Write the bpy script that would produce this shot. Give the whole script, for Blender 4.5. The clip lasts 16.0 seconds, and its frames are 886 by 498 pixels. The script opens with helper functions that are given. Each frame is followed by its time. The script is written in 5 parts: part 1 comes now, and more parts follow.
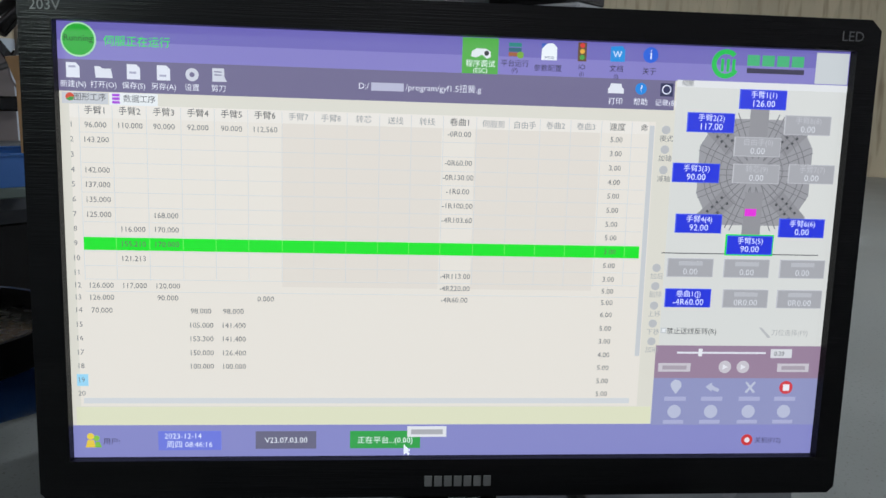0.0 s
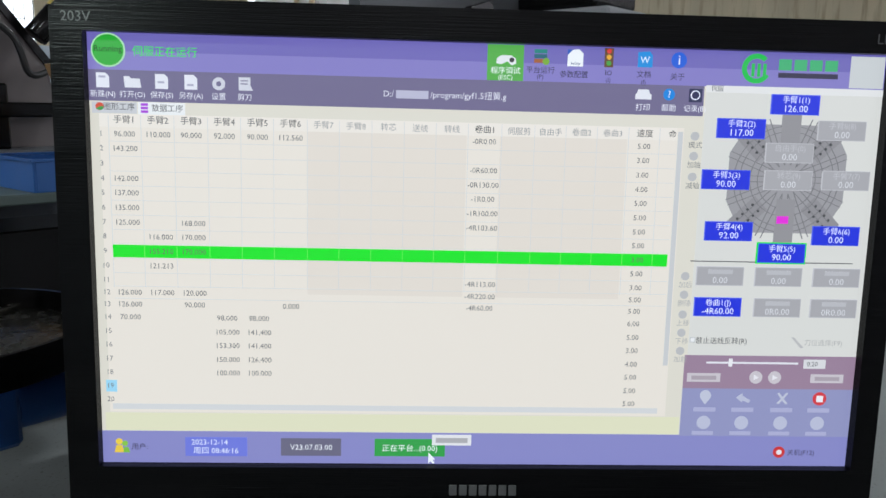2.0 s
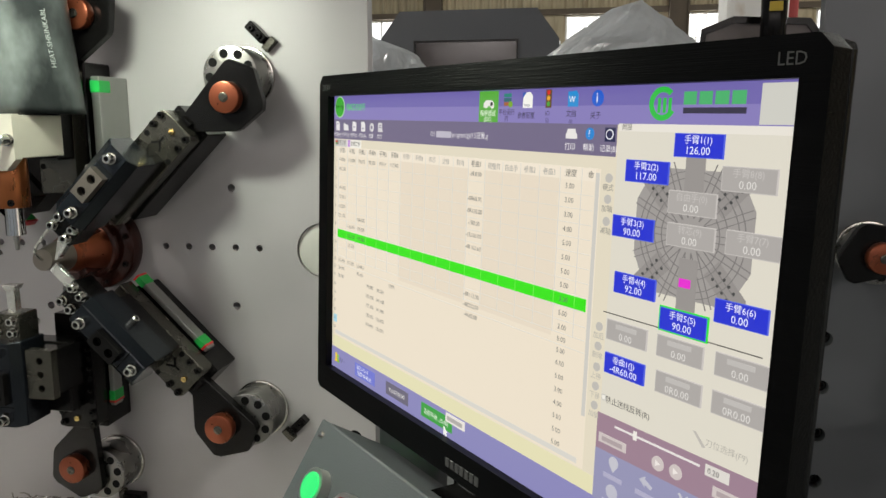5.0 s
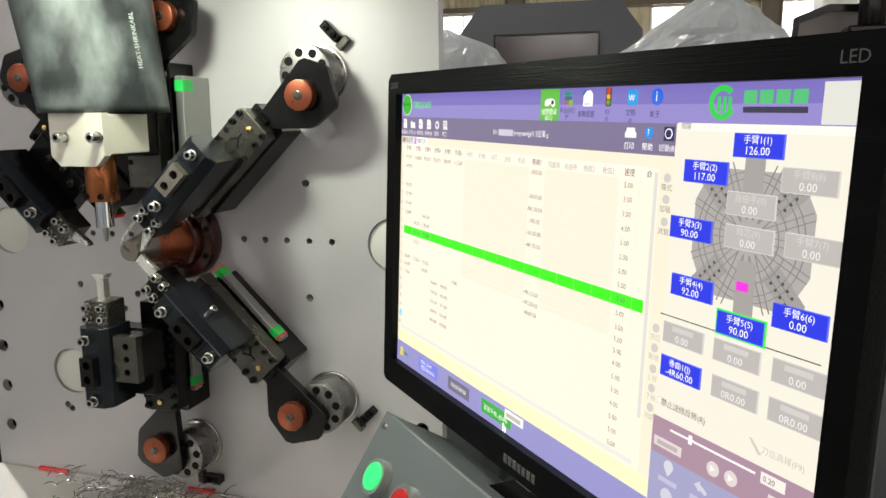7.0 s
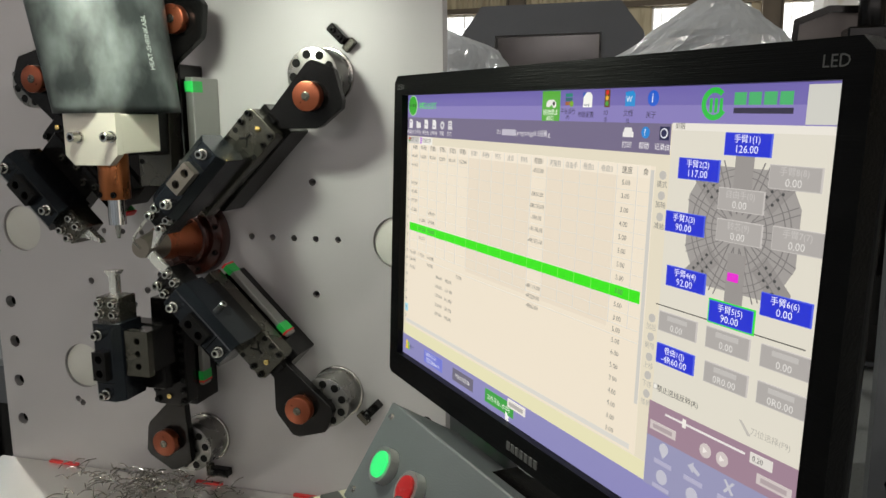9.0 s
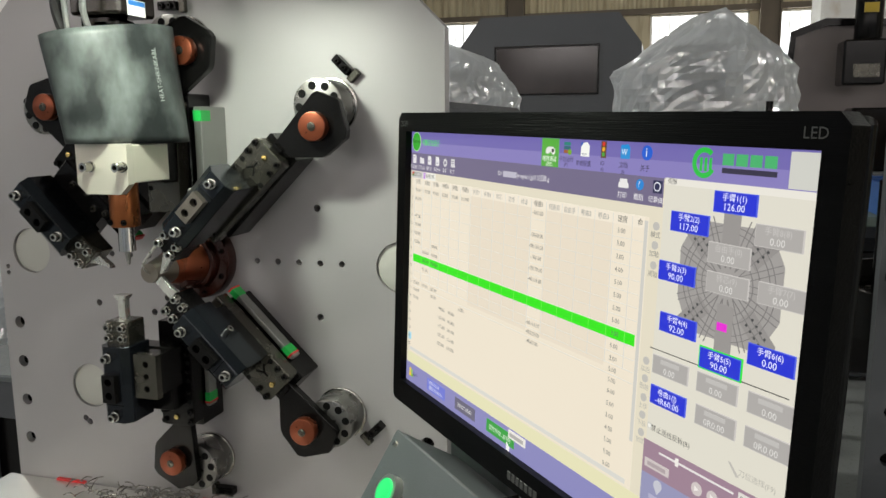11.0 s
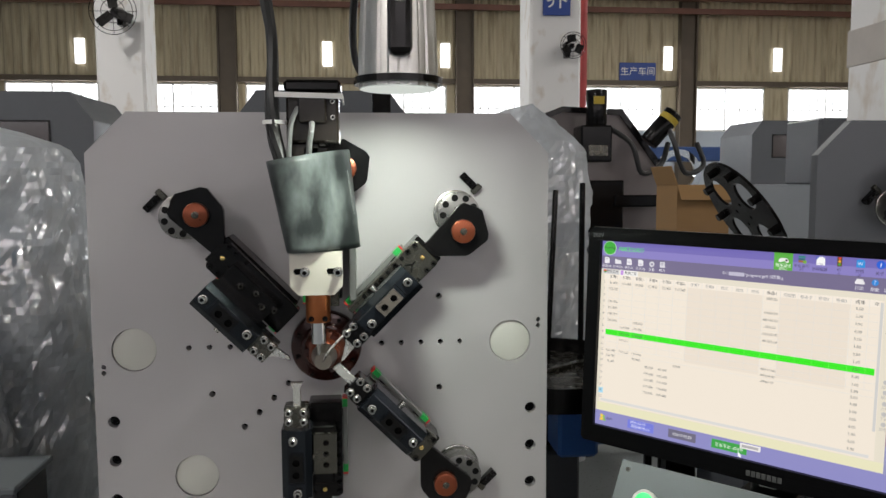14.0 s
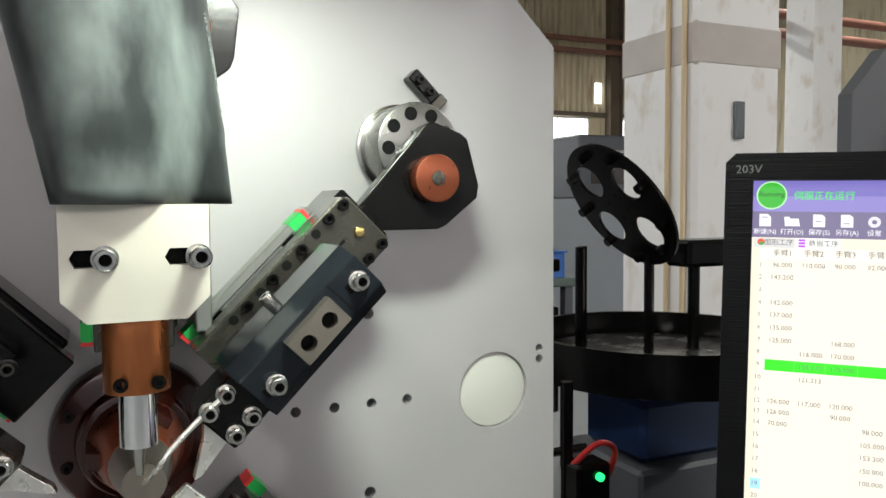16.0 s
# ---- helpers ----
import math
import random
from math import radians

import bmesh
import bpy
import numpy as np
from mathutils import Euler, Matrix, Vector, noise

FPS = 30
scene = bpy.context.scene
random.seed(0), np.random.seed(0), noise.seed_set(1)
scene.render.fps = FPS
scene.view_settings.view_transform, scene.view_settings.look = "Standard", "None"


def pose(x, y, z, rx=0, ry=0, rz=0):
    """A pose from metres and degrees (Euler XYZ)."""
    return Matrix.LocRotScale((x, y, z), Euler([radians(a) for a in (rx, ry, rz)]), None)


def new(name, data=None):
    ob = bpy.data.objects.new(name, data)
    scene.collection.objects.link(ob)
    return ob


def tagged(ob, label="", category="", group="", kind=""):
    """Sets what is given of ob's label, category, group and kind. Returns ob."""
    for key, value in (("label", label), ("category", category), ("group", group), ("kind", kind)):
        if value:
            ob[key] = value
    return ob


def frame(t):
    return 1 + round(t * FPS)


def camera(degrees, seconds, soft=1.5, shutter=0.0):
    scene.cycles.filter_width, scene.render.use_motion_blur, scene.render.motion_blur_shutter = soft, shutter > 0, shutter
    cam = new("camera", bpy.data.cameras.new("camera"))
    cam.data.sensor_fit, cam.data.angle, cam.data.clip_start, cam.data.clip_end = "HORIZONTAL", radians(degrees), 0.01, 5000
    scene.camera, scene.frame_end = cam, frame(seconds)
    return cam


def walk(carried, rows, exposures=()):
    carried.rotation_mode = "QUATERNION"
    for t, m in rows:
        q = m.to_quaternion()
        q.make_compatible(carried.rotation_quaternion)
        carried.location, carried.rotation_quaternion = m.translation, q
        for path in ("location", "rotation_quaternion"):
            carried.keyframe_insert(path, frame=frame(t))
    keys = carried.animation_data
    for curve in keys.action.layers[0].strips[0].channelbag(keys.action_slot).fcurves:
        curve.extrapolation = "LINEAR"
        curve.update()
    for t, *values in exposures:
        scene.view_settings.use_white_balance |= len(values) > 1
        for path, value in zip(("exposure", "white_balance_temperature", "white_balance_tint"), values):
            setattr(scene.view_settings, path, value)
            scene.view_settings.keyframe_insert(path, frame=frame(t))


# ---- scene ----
cam = camera(59.68, 16.0)
# seconds, eye, yaw, pitch, roll
PATH = [
    (0, 0.1668, -0.6214, 1.3796, -51.40, -10.36, 1.02),
    (0.5, 0.1661, -0.6228, 1.3790, -51.58, -10.20, 0.83),
    (1, 0.1699, -0.6226, 1.3793, -51.63, -10.05, 0.73),
    (1.5, 0.1711, -0.6212, 1.3795, -51.26, -9.93, 0.71),
    (2, 0.1709, -0.6225, 1.3818, -49.06, -10.15, 0.68),
    (2.5, 0.1855, -0.6302, 1.3917, -45.61, -9.44, 0.61),
    (3, 0.2915, -0.7062, 1.4016, -32.13, -8.64, 0.30),
    (3.5, 0.4243, -0.8019, 1.4091, -16.82, -9.18, 0.27),
    (4, 0.4879, -0.8523, 1.4003, -4.49, -9.24, -0.09),
    (4.5, 0.5486, -0.8719, 1.4019, 4.45, -9.30, -0.30),
    (5, 0.5803, -0.8550, 1.3985, 10.21, -9.31, -0.27),
    (5.2, 0.5862, -0.8525, 1.4022, 11.74, -9.45, -0.56),
    (7.5, 0.5937, -0.8605, 1.4008, 16.24, -9.70, -0.48),
    (8, 0.5908, -0.8774, 1.3989, 15.89, -9.62, -0.50),
    (8.5, 0.5947, -0.8772, 1.3991, 16.24, -9.69, -0.47),
    (11, 0.5988, -0.8973, 1.4282, 16.15, -9.21, -0.40),
    (11.5, 0.5839, -0.9082, 1.4351, 14.45, -8.86, -0.36),
    (12, 0.5012, -0.9527, 1.4465, 11.22, -8.50, -0.45),
    (12.5, 0.3767, -1.0648, 1.4672, 6.11, -8.05, -0.31),
    (13, 0.2432, -1.2279, 1.4711, 1.90, -7.31, -0.28),
    (13.3, 0.1928, -1.2711, 1.4914, -0.37, -6.92, -0.21),
    (13.5, 0.1591, -1.2754, 1.4923, -2.14, -6.18, -0.21),
    (13.7, 0.1187, -1.2453, 1.5087, -3.92, -6.23, -0.15),
    (14, 0.0558, -1.1723, 1.4987, -5.99, -5.02, -0.23),
    (14.5, -0.0074, -0.9549, 1.4789, -10.03, -3.93, -0.12),
    (15, -0.0310, -0.7290, 1.4600, -14.95, -3.42, -0.12),
    (15.5, -0.0169, -0.5992, 1.4096, -18.71, -3.40, -0.28),
    (16, -0.0233, -0.5698, 1.4081, -24.55, -3.36, -0.43),
]

EXPOSURES = [
    (0.0, 0.04, 5880, 8), (2.3, 0.04, 5880, 8), (3.0, -0.1, 6200, 6), (3.6, -0.28, 6450, 6), (4.4, -0.08, 6700, 6), (5.2, 0.07, 6850, 8), (7.3, 0.48, 6850, 8), (8.1, 0.48, 6850, 8),
    (8.6, 0.06, 6850, 8), (12.0, 0.09, 6700, 6), (13.6, 0.08, 6650, 8), (14.4, 0.24, 6400, 12), (15.0, 0.42, 6450, 11), (15.4, 0.37, 6450, 9), (16.0, 0.55, 6500, 8)]
walk(cam, [(t, pose(x, y, z, 90 + pitch, 0, yaw) @ pose(0, 0, 0, 0, 0, roll)) for t, x, y, z, yaw, pitch, roll in PATH], EXPOSURES)

# ---- world and large lights ----
world = bpy.data.worlds.new("sky")
world.use_nodes = True
scene.world = world
sky = world.node_tree.nodes.new("ShaderNodeTexSky")
sky.sky_type, sky.sun_disc = "NISHITA", False
sky.sun_elevation, sky.sun_rotation = radians(35), radians(160)
world.node_tree.links.new(sky.outputs[0], world.node_tree.nodes["Background"].inputs[0])
world.node_tree.nodes["Background"].inputs[1].default_value = 0.1


def area_lamp(name, m, size, power, colour=(1, 1, 1), shape="DISK", size_y=0.0, spread=180):
    data = bpy.data.lights.new(name, "AREA")
    data.shape, data.size, data.energy, data.color, data.spread = shape, size, power, colour, radians(spread)
    if size_y:
        data.size_y = size_y
    ob = new(name, data)
    ob.matrix_world = m
    return ob


# daylight through the long north row of windows, standing in for the sky's light
area_lamp("north_window_light", pose(2, 20.085, 3.48, -90, 0, 0), 34, 1050, (0.93, 0.97, 1.0), "RECTANGLE", 1.2)
# fill lamp in an unseen south window row, added to light the machine fronts
area_lamp("south_fill_light", pose(2, -9.085, 3.48, 90, 0, 0), 34, 370, (1.0, 0.87, 0.89), "RECTANGLE", 1.2)


# ---- materials ----
def mat(name, colour, rough=0.5, metal=0.0, vary=0.15, scale=8.0, bump=0.0, bump_scale=120.0, stretch=(1, 1, 1), wear=0.0, wear_colour=(0.5, 0.5, 0.5), coat=0.0, rough_vary=0.12, spec=0.5):
    m = bpy.data.materials.new(name)
    m.use_nodes = True
    nt = m.node_tree
    nodes, links = nt.nodes, nt.links
    b = nodes["Principled BSDF"]
    b.inputs["Metallic"].default_value = metal
    b.inputs["Coat Weight"].default_value = coat
    b.inputs["Specular IOR Level"].default_value = spec
    co = nodes.new("ShaderNodeTexCoord")
    mp = nodes.new("ShaderNodeMapping")
    mp.inputs["Scale"].default_value = stretch
    links.new(co.outputs["Object"], mp.inputs[0])
    n1 = nodes.new("ShaderNodeTexNoise")
    n1.inputs["Scale"].default_value, n1.inputs["Detail"].default_value = scale, 6
    links.new(mp.outputs[0], n1.inputs["Vector"])
    n2 = nodes.new("ShaderNodeTexNoise")
    n2.inputs["Scale"].default_value, n2.inputs["Detail"].default_value = bump_scale, 4
    links.new(mp.outputs[0], n2.inputs["Vector"])
    mix = nodes.new("ShaderNodeMix")
    mix.data_type = "RGBA"
    mix.inputs["A"].default_value = [c * (1 - vary) for c in colour] + [1]
    mix.inputs["B"].default_value = [min(1, c * (1 + vary)) for c in colour] + [1]
    links.new(n1.outputs["Fac"], mix.inputs["Factor"])
    last = mix.outputs["Result"]
    if wear:
        ramp = nodes.new("ShaderNodeValToRGB")
        ramp.color_ramp.elements[0].position, ramp.color_ramp.elements[1].position = 0.62 - wear * 0.2, 0.72
        links.new(n2.outputs["Fac"], ramp.inputs[0])
        w = nodes.new("ShaderNodeMix")
        w.data_type = "RGBA"
        w.inputs["B"].default_value = (*wear_colour, 1)
        links.new(ramp.outputs[0], w.inputs["Factor"])
        links.new(last, w.inputs["A"])
        last = w.outputs["Result"]
    links.new(last, b.inputs["Base Color"])
    mr = nodes.new("ShaderNodeMapRange")
    mr.inputs["To Min"].default_value, mr.inputs["To Max"].default_value = max(0.02, rough - rough_vary), min(1, rough + rough_vary)
    links.new(n1.outputs["Fac"], mr.inputs["Value"])
    links.new(mr.outputs[0], b.inputs["Roughness"])
    if bump:
        bp = nodes.new("ShaderNodeBump")
        bp.inputs["Strength"].default_value, bp.inputs["Distance"].default_value = bump, 0.001
        links.new(n2.outputs["Fac"], bp.inputs["Height"])
        links.new(bp.outputs[0], b.inputs["Normal"])
    return m


def glow(name, colour, strength):
    m = bpy.data.materials.new(name)
    m.use_nodes = True
    b = m.node_tree.nodes["Principled BSDF"]
    b.inputs["Base Color"].default_value = (0.02, 0.02, 0.02, 1)
    b.inputs["Roughness"].default_value = 0.35
    b.inputs["Emission Color"].default_value = (*colour, 1)
    b.inputs["Emission Strength"].default_value = strength
    return m


PLATE = mat("satin_steel_plate", (0.41, 0.397, 0.4), 0.5, 0.35, 0.06, 3.0, 0.12, 900, (1, 1, 1), rough_vary=0.06)
PLUG = mat("white_plastic", (0.47, 0.47, 0.43), 0.35, 0, 0.03, 20)
# near-black that paints the shade inside holes, slots, grooves and screw sockets
HOLE_SHADE = mat("hole_shade", (0.004, 0.004, 0.004), 0.6, 0.0, 0.3, 40, spec=0.1)
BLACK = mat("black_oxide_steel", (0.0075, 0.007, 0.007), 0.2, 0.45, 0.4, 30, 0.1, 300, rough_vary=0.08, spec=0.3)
BLUED = mat("blued_tool_steel", (0.014, 0.017, 0.022), 0.17, 0.6, 0.35, 25, 0.1, 260)
DARKST = mat("dark_ground_steel", (0.1, 0.095, 0.08), 0.26, 0.85, 0.25, 30, 0.1, 400)
CUTST = mat("bright_tool_steel", (0.7, 0.69, 0.65), 0.27, 0.75, 0.1, 40, 0.08, 500)
STEEL = mat("bright_steel", (0.5, 0.49, 0.46), 0.2, 1.0, 0.1, 40, 0.08, 500)
ALU = mat("machined_aluminium", (0.66, 0.65, 0.62), 0.33, 0.95, 0.07, 20, 0.1, 400, (1, 1, 12))
COPPER = mat("bronze_bush", (0.215, 0.056, 0.026), 0.3, 0.7, 0.16, 60, 0.1, 500)
FLANGE = mat("brown_bakelite_flange", (0.033, 0.007, 0.0045), 0.2, 0.3, 0.4, 30, coat=0.2)
NOZZLE = mat("copper_sleeve", (0.37, 0.125, 0.045), 0.3, 0.85, 0.25, 25, 0.1, 200, (6, 1, 1))
LEADG = mat("grey_braided_lead", (0.2, 0.2, 0.2), 0.45, 0.4, 0.2, 60, 0.4, 600)
BRASS = mat("brass", (0.75, 0.55, 0.2), 0.25, 1.0, 0.1, 40)
CREAM = mat("nickel_plated_bracket", (0.60, 0.57, 0.49), 0.38, 0.5, 0.12, 18, 0.06, 300)
GREENS = mat("green_sticker", (0.012, 0.40, 0.07), 0.4, 0, 0.05, 40)
REDS = mat("red_sticker", (0.65, 0.03, 0.03), 0.4, 0, 0.05, 40)
EYELET = mat("brownish_ground_steel", (0.24, 0.21, 0.18), 0.33, 0.85, 0.15, 40, 0.1, 400)
RAIL = mat("grey_slide_rail", (0.28, 0.285, 0.27), 0.32, 0.7, 0.12, 20, 0.1, 300)
SLEEVE = mat("heat_shrink_sleeve", (0.012, 0.0145, 0.015), 0.42, 0.0, 0.7, 60, 0.3, 13, (1.6, 1.6, 0.9), wear=1.0, wear_colour=(0.1, 0.114, 0.112), rough_vary=0.16, spec=0.3)
MOTOR = mat("brown_black_motor", (0.019, 0.015, 0.013), 0.22, 0.35, 0.2, 20, 0.1, 300)
CABLE = mat("black_cable", (0.014, 0.014, 0.014), 0.45, 0, 0.2, 30, 0.3, 400)
TIE = mat("white_nylon", (0.8, 0.79, 0.76), 0.4, 0, 0.05, 30)
DGREY = mat("dark_grey_machine_paint", (0.07, 0.075, 0.085), 0.5, 0.0, 0.12, 4, 0.25, 500, wear=0.04, wear_colour=(0.2, 0.2, 0.2))
PANELG = mat("grey_hammered_paint", (0.125, 0.14, 0.147), 0.42, 0.1, 0.12, 12, 0.5, 700)
BEZEL = mat("black_brushed_bezel", (0.0022, 0.0022, 0.0025), 0.33, 0.0, 0.4, 40, 0.3, 500, (0.05, 1, 3), spec=0.09)
BEZELS = mat("black_gloss_edge", (0.003, 0.003, 0.0035), 0.2, 0.0, 0.2, 30, spec=0.25)
PRINT = mat("grey_print", (0.07, 0.07, 0.07), 0.5, 0, 0.03, 40)
CHROME = mat("chrome", (0.75, 0.75, 0.76), 0.08, 1.0, 0.04, 20, rough_vary=0.03)
REDP = mat("red_plastic", (0.5, 0.02, 0.022), 0.3, 0, 0.1, 30)
PALE = mat("pale_grey_plastic", (0.56, 0.60, 0.57), 0.38, 0, 0.05, 20)
KEYB = mat("aged_beige_plastic", (0.50, 0.47, 0.36), 0.45, 0, 0.08, 20, 0.2, 500)
KEYCAPS = mat("dark_key_plastic", (0.05, 0.05, 0.05), 0.4, 0, 0.1, 40)
FLOOR = mat("grey_painted_concrete", (0.22, 0.235, 0.23), 0.38, 0, 0.22, 1.3, 0.3, 60, wear=0.15, wear_colour=(0.13, 0.13, 0.12))
WHITEW = mat("dirty_white_paint", (0.8, 0.785, 0.765), 0.7, 0, 0.08, 1.2, 0.5, 7, (1, 1, 0.6), wear=0.3, wear_colour=(0.66, 0.6, 0.53))
CLAD = mat("brown_grey_cladding", (0.47, 0.40, 0.27), 0.6, 0.0, 0.4, 0.9, 0.2, 6, (1, 1, 0.12), wear=0.5, wear_colour=(0.27, 0.21, 0.13))
LOWALL = mat("pale_blue_wall", (0.45, 0.50, 0.56), 0.75, 0, 0.1, 0.8)
BEAMR = mat("rust_red_paint", (0.19, 0.085, 0.06), 0.55, 0.2, 0.3, 3)
BEAMD = mat("dark_steel_frame", (0.105, 0.08, 0.056), 0.6, 0.1, 0.35, 3)
ROOF = mat("roof_sheet", (0.30, 0.30, 0.29), 0.7, 0.2, 0.2, 0.7)
SIGNB = mat("blue_sign", (0.02, 0.06, 0.28), 0.5, 0, 0.08, 3)
BLUEP = mat("blue_paint", (0.015, 0.22, 0.42), 0.35, 0.1, 0.15, 8)
DBLUE = mat("dark_blue_paint", (0.012, 0.035, 0.11), 0.4, 0.1, 0.2, 8)
TUBB = mat("bright_blue_plastic", (0.03, 0.13, 0.42), 0.45, 0, 0.12, 6)
TABLEG = mat("dark_green_tabletop", (0.10, 0.135, 0.12), 0.5, 0, 0.2, 5)
CARD = mat("brown_cardboard", (0.27, 0.155, 0.06), 0.8, 0, 0.12, 6, 0.3, 150, (1, 1, 6))
YELLOW = mat("yellow_label", (0.42, 0.3, 0.02), 0.5, 0, 0.1, 20)
PIPE = mat("cream_conduit", (0.62, 0.48, 0.30), 0.5, 0, 0.15, 4)
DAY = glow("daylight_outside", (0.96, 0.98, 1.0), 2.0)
LAMPG = glow("lamp_glass", (0.94, 1.0, 0.93), 0.5)
BAYG = glow("high_bay_glass", (1.0, 0.99, 0.96), 12)
HUBST = mat("turned_hub_steel", (0.22, 0.215, 0.205), 0.28, 0.9, 0.12, 40, 0.1, 300)
GREENG = glow("green_lens", (0.015, 0.72, 0.17), 1.25)
LEDG = glow("green_indicator", (0.02, 0.9, 0.15), 2.0)
DARKGLASS = mat("dark_window_pane", (0.05, 0.04, 0.04), 0.12, 0.0, 0.5, 3)


def film_material():
    m = bpy.data.materials.new("clear_plastic_film")
    m.use_nodes = True
    nt = m.node_tree
    nt.nodes.remove(nt.nodes["Principled BSDF"])
    out = nt.nodes["Material Output"]
    n = nt.nodes.new("ShaderNodeTexNoise")
    n.inputs["Scale"].default_value, n.inputs["Detail"].default_value, n.inputs["Distortion"].default_value = 6, 6, 1.5
    co = nt.nodes.new("ShaderNodeTexCoord")
    nt.links.new(co.outputs["Object"], n.inputs["Vector"])
    bp = nt.nodes.new("ShaderNodeBump")
    bp.inputs["Strength"].default_value, bp.inputs["Distance"].default_value = 0.6, 0.012
    crease = nt.nodes.new("ShaderNodeTexNoise")
    crease.noise_type = "RIDGED_MULTIFRACTAL"
    crease.inputs["Scale"].default_value, crease.inputs["Detail"].default_value, crease.inputs["Distortion"].default_value = 13, 6, 0.9
    nt.links.new(co.outputs["Object"], crease.inputs["Vector"])
    nt.links.new(crease.outputs["Fac"], bp.inputs["Height"])
    haze = nt.nodes.new("ShaderNodeBsdfTranslucent")
    haze.inputs["Color"].default_value = (0.84, 0.87, 0.9, 1)
    face = nt.nodes.new("ShaderNodeBsdfDiffuse")
    face.inputs["Color"].default_value = (0.8, 0.83, 0.86, 1)
    gloss = nt.nodes.new("ShaderNodeBsdfGlossy")
    gloss.inputs["Roughness"].default_value = 0.2
    for node in (haze, face, gloss):
        nt.links.new(bp.outputs[0], node.inputs["Normal"])
    clear = nt.nodes.new("ShaderNodeBsdfTransparent")

    def blend(fac, a, b):
        x = nt.nodes.new("ShaderNodeMixShader")
        if isinstance(fac, float):
            x.inputs[0].default_value = fac
        else:
            nt.links.new(fac, x.inputs[0])
        nt.links.new(a, x.inputs[1])
        nt.links.new(b, x.inputs[2])
        return x.outputs[0]
    r = nt.nodes.new("ShaderNodeMapRange")
    r.inputs["From Min"].default_value, r.inputs["From Max"].default_value = 0.35, 0.65
    r.inputs["To Min"].default_value, r.inputs["To Max"].default_value = 0.8, 0.96
    nt.links.new(n.outputs["Fac"], r.inputs["Value"])
    body = blend(0.26, blend(0.35, haze.outputs[0], face.outputs[0]), gloss.outputs[0])
    nt.links.new(blend(r.outputs[0], clear.outputs[0], body), out.inputs["Surface"])
    return m


FILM = film_material()


# ---- mesh helpers ----
def link(name, bm, material, parent=None, label="", smooth=False):
    bmesh.ops.recalc_face_normals(bm, faces=bm.faces)
    me = bpy.data.meshes.new(name)
    bm.to_mesh(me)
    bm.free()
    for p in me.polygons:
        p.use_smooth = smooth
    if smooth:
        me.set_sharp_from_angle(angle=radians(40))
    me.materials.append(material)
    ob = new(name, me)
    if parent is not None:
        ob.parent = parent
    if label:
        tagged(ob, label)
    return ob


def part(name, bm, material, parent, label="", smooth=False):
    return link(name, bm, material, parent, label, smooth)


def thing(name, m, label, category, group="", kind=""):
    ob = new(name)
    ob.empty_display_size = 0.05
    ob.matrix_world = m
    return tagged(ob, label, category, group, kind)


def add(bm, build):
    """Runs build on a fresh bmesh and joins it into bm."""
    me = bpy.data.meshes.new("tmp")
    b = bmesh.new()
    build(b)
    b.to_mesh(me)
    b.free()
    bm.from_mesh(me)
    bpy.data.meshes.remove(me)
    return bm


def box(x0, x1, y0, y1, z0, z1, bevel=0.0, bm=None, m=None, segments=1):
    def build(b):
        bmesh.ops.create_cube(b, size=1)
        for v in b.verts:
            v.co = ((x0 + x1) / 2 + v.co.x * (x1 - x0), (y0 + y1) / 2 + v.co.y * (y1 - y0), (z0 + z1) / 2 + v.co.z * (z1 - z0))
        if bevel:
            bmesh.ops.bevel(b, geom=b.edges[:], offset=bevel, segments=segments, affect="EDGES", profile=0.5)
        if m is not None:
            bmesh.ops.transform(b, matrix=m, verts=b.verts)
    return add(bm if bm is not None else bmesh.new(), build)


def rod(a, b_, r0, r1=None, seg=24, bevel=0.0, bm=None, cap=True):
    """A cylinder or cone from a to b_."""
    a, b_ = Vector(a), Vector(b_)
    r1 = r0 if r1 is None else r1

    def build(b):
        bmesh.ops.create_cone(b, cap_ends=cap, segments=seg, radius1=r0, radius2=r1, depth=(b_ - a).length)
        if bevel:
            rim = [e for e in b.edges if abs(e.verts[0].co.z - e.verts[1].co.z) < 1e-7]
            bmesh.ops.bevel(b, geom=rim, offset=bevel, segments=2, affect="EDGES", profile=0.5)
        turn = (b_ - a).to_track_quat("Z", "Y").to_matrix().to_4x4()
        bmesh.ops.transform(b, matrix=Matrix.Translation((a + b_) / 2) @ turn, verts=b.verts)
    return add(bm if bm is not None else bmesh.new(), build)


def ring_points(cx, cz, r, n=20):
    return [(cx + r * math.cos(2 * math.pi * i / n), cz + r * math.sin(2 * math.pi * i / n)) for i in range(n)]


def sheet(outer, holes, y0, y1, bm=None, m=None, bevel=0.0):
    """A plate in the x-z plane from y0 (front) to y1, with real holes through it."""
    def build(b):
        loops = []
        for y in (y0, y1):
            edges, rings = [], []
            for pts in (outer, *holes):
                vs = [b.verts.new((px, y, pz)) for px, pz in pts]
                rings.append(vs)
                edges += [b.edges.new((vs[i], vs[(i + 1) % len(vs)])) for i in range(len(vs))]
            bmesh.ops.triangle_fill(b, use_beauty=True, use_dissolve=False, edges=edges)
            loops.append(rings)
        for front, back in zip(*loops):
            for i in range(len(front)):
                j = (i + 1) % len(front)
                b.faces.new((front[i], front[j], back[j], back[i]))
        if m is not None:
            bmesh.ops.transform(b, matrix=m, verts=b.verts)
    return add(bm if bm is not None else bmesh.new(), build)


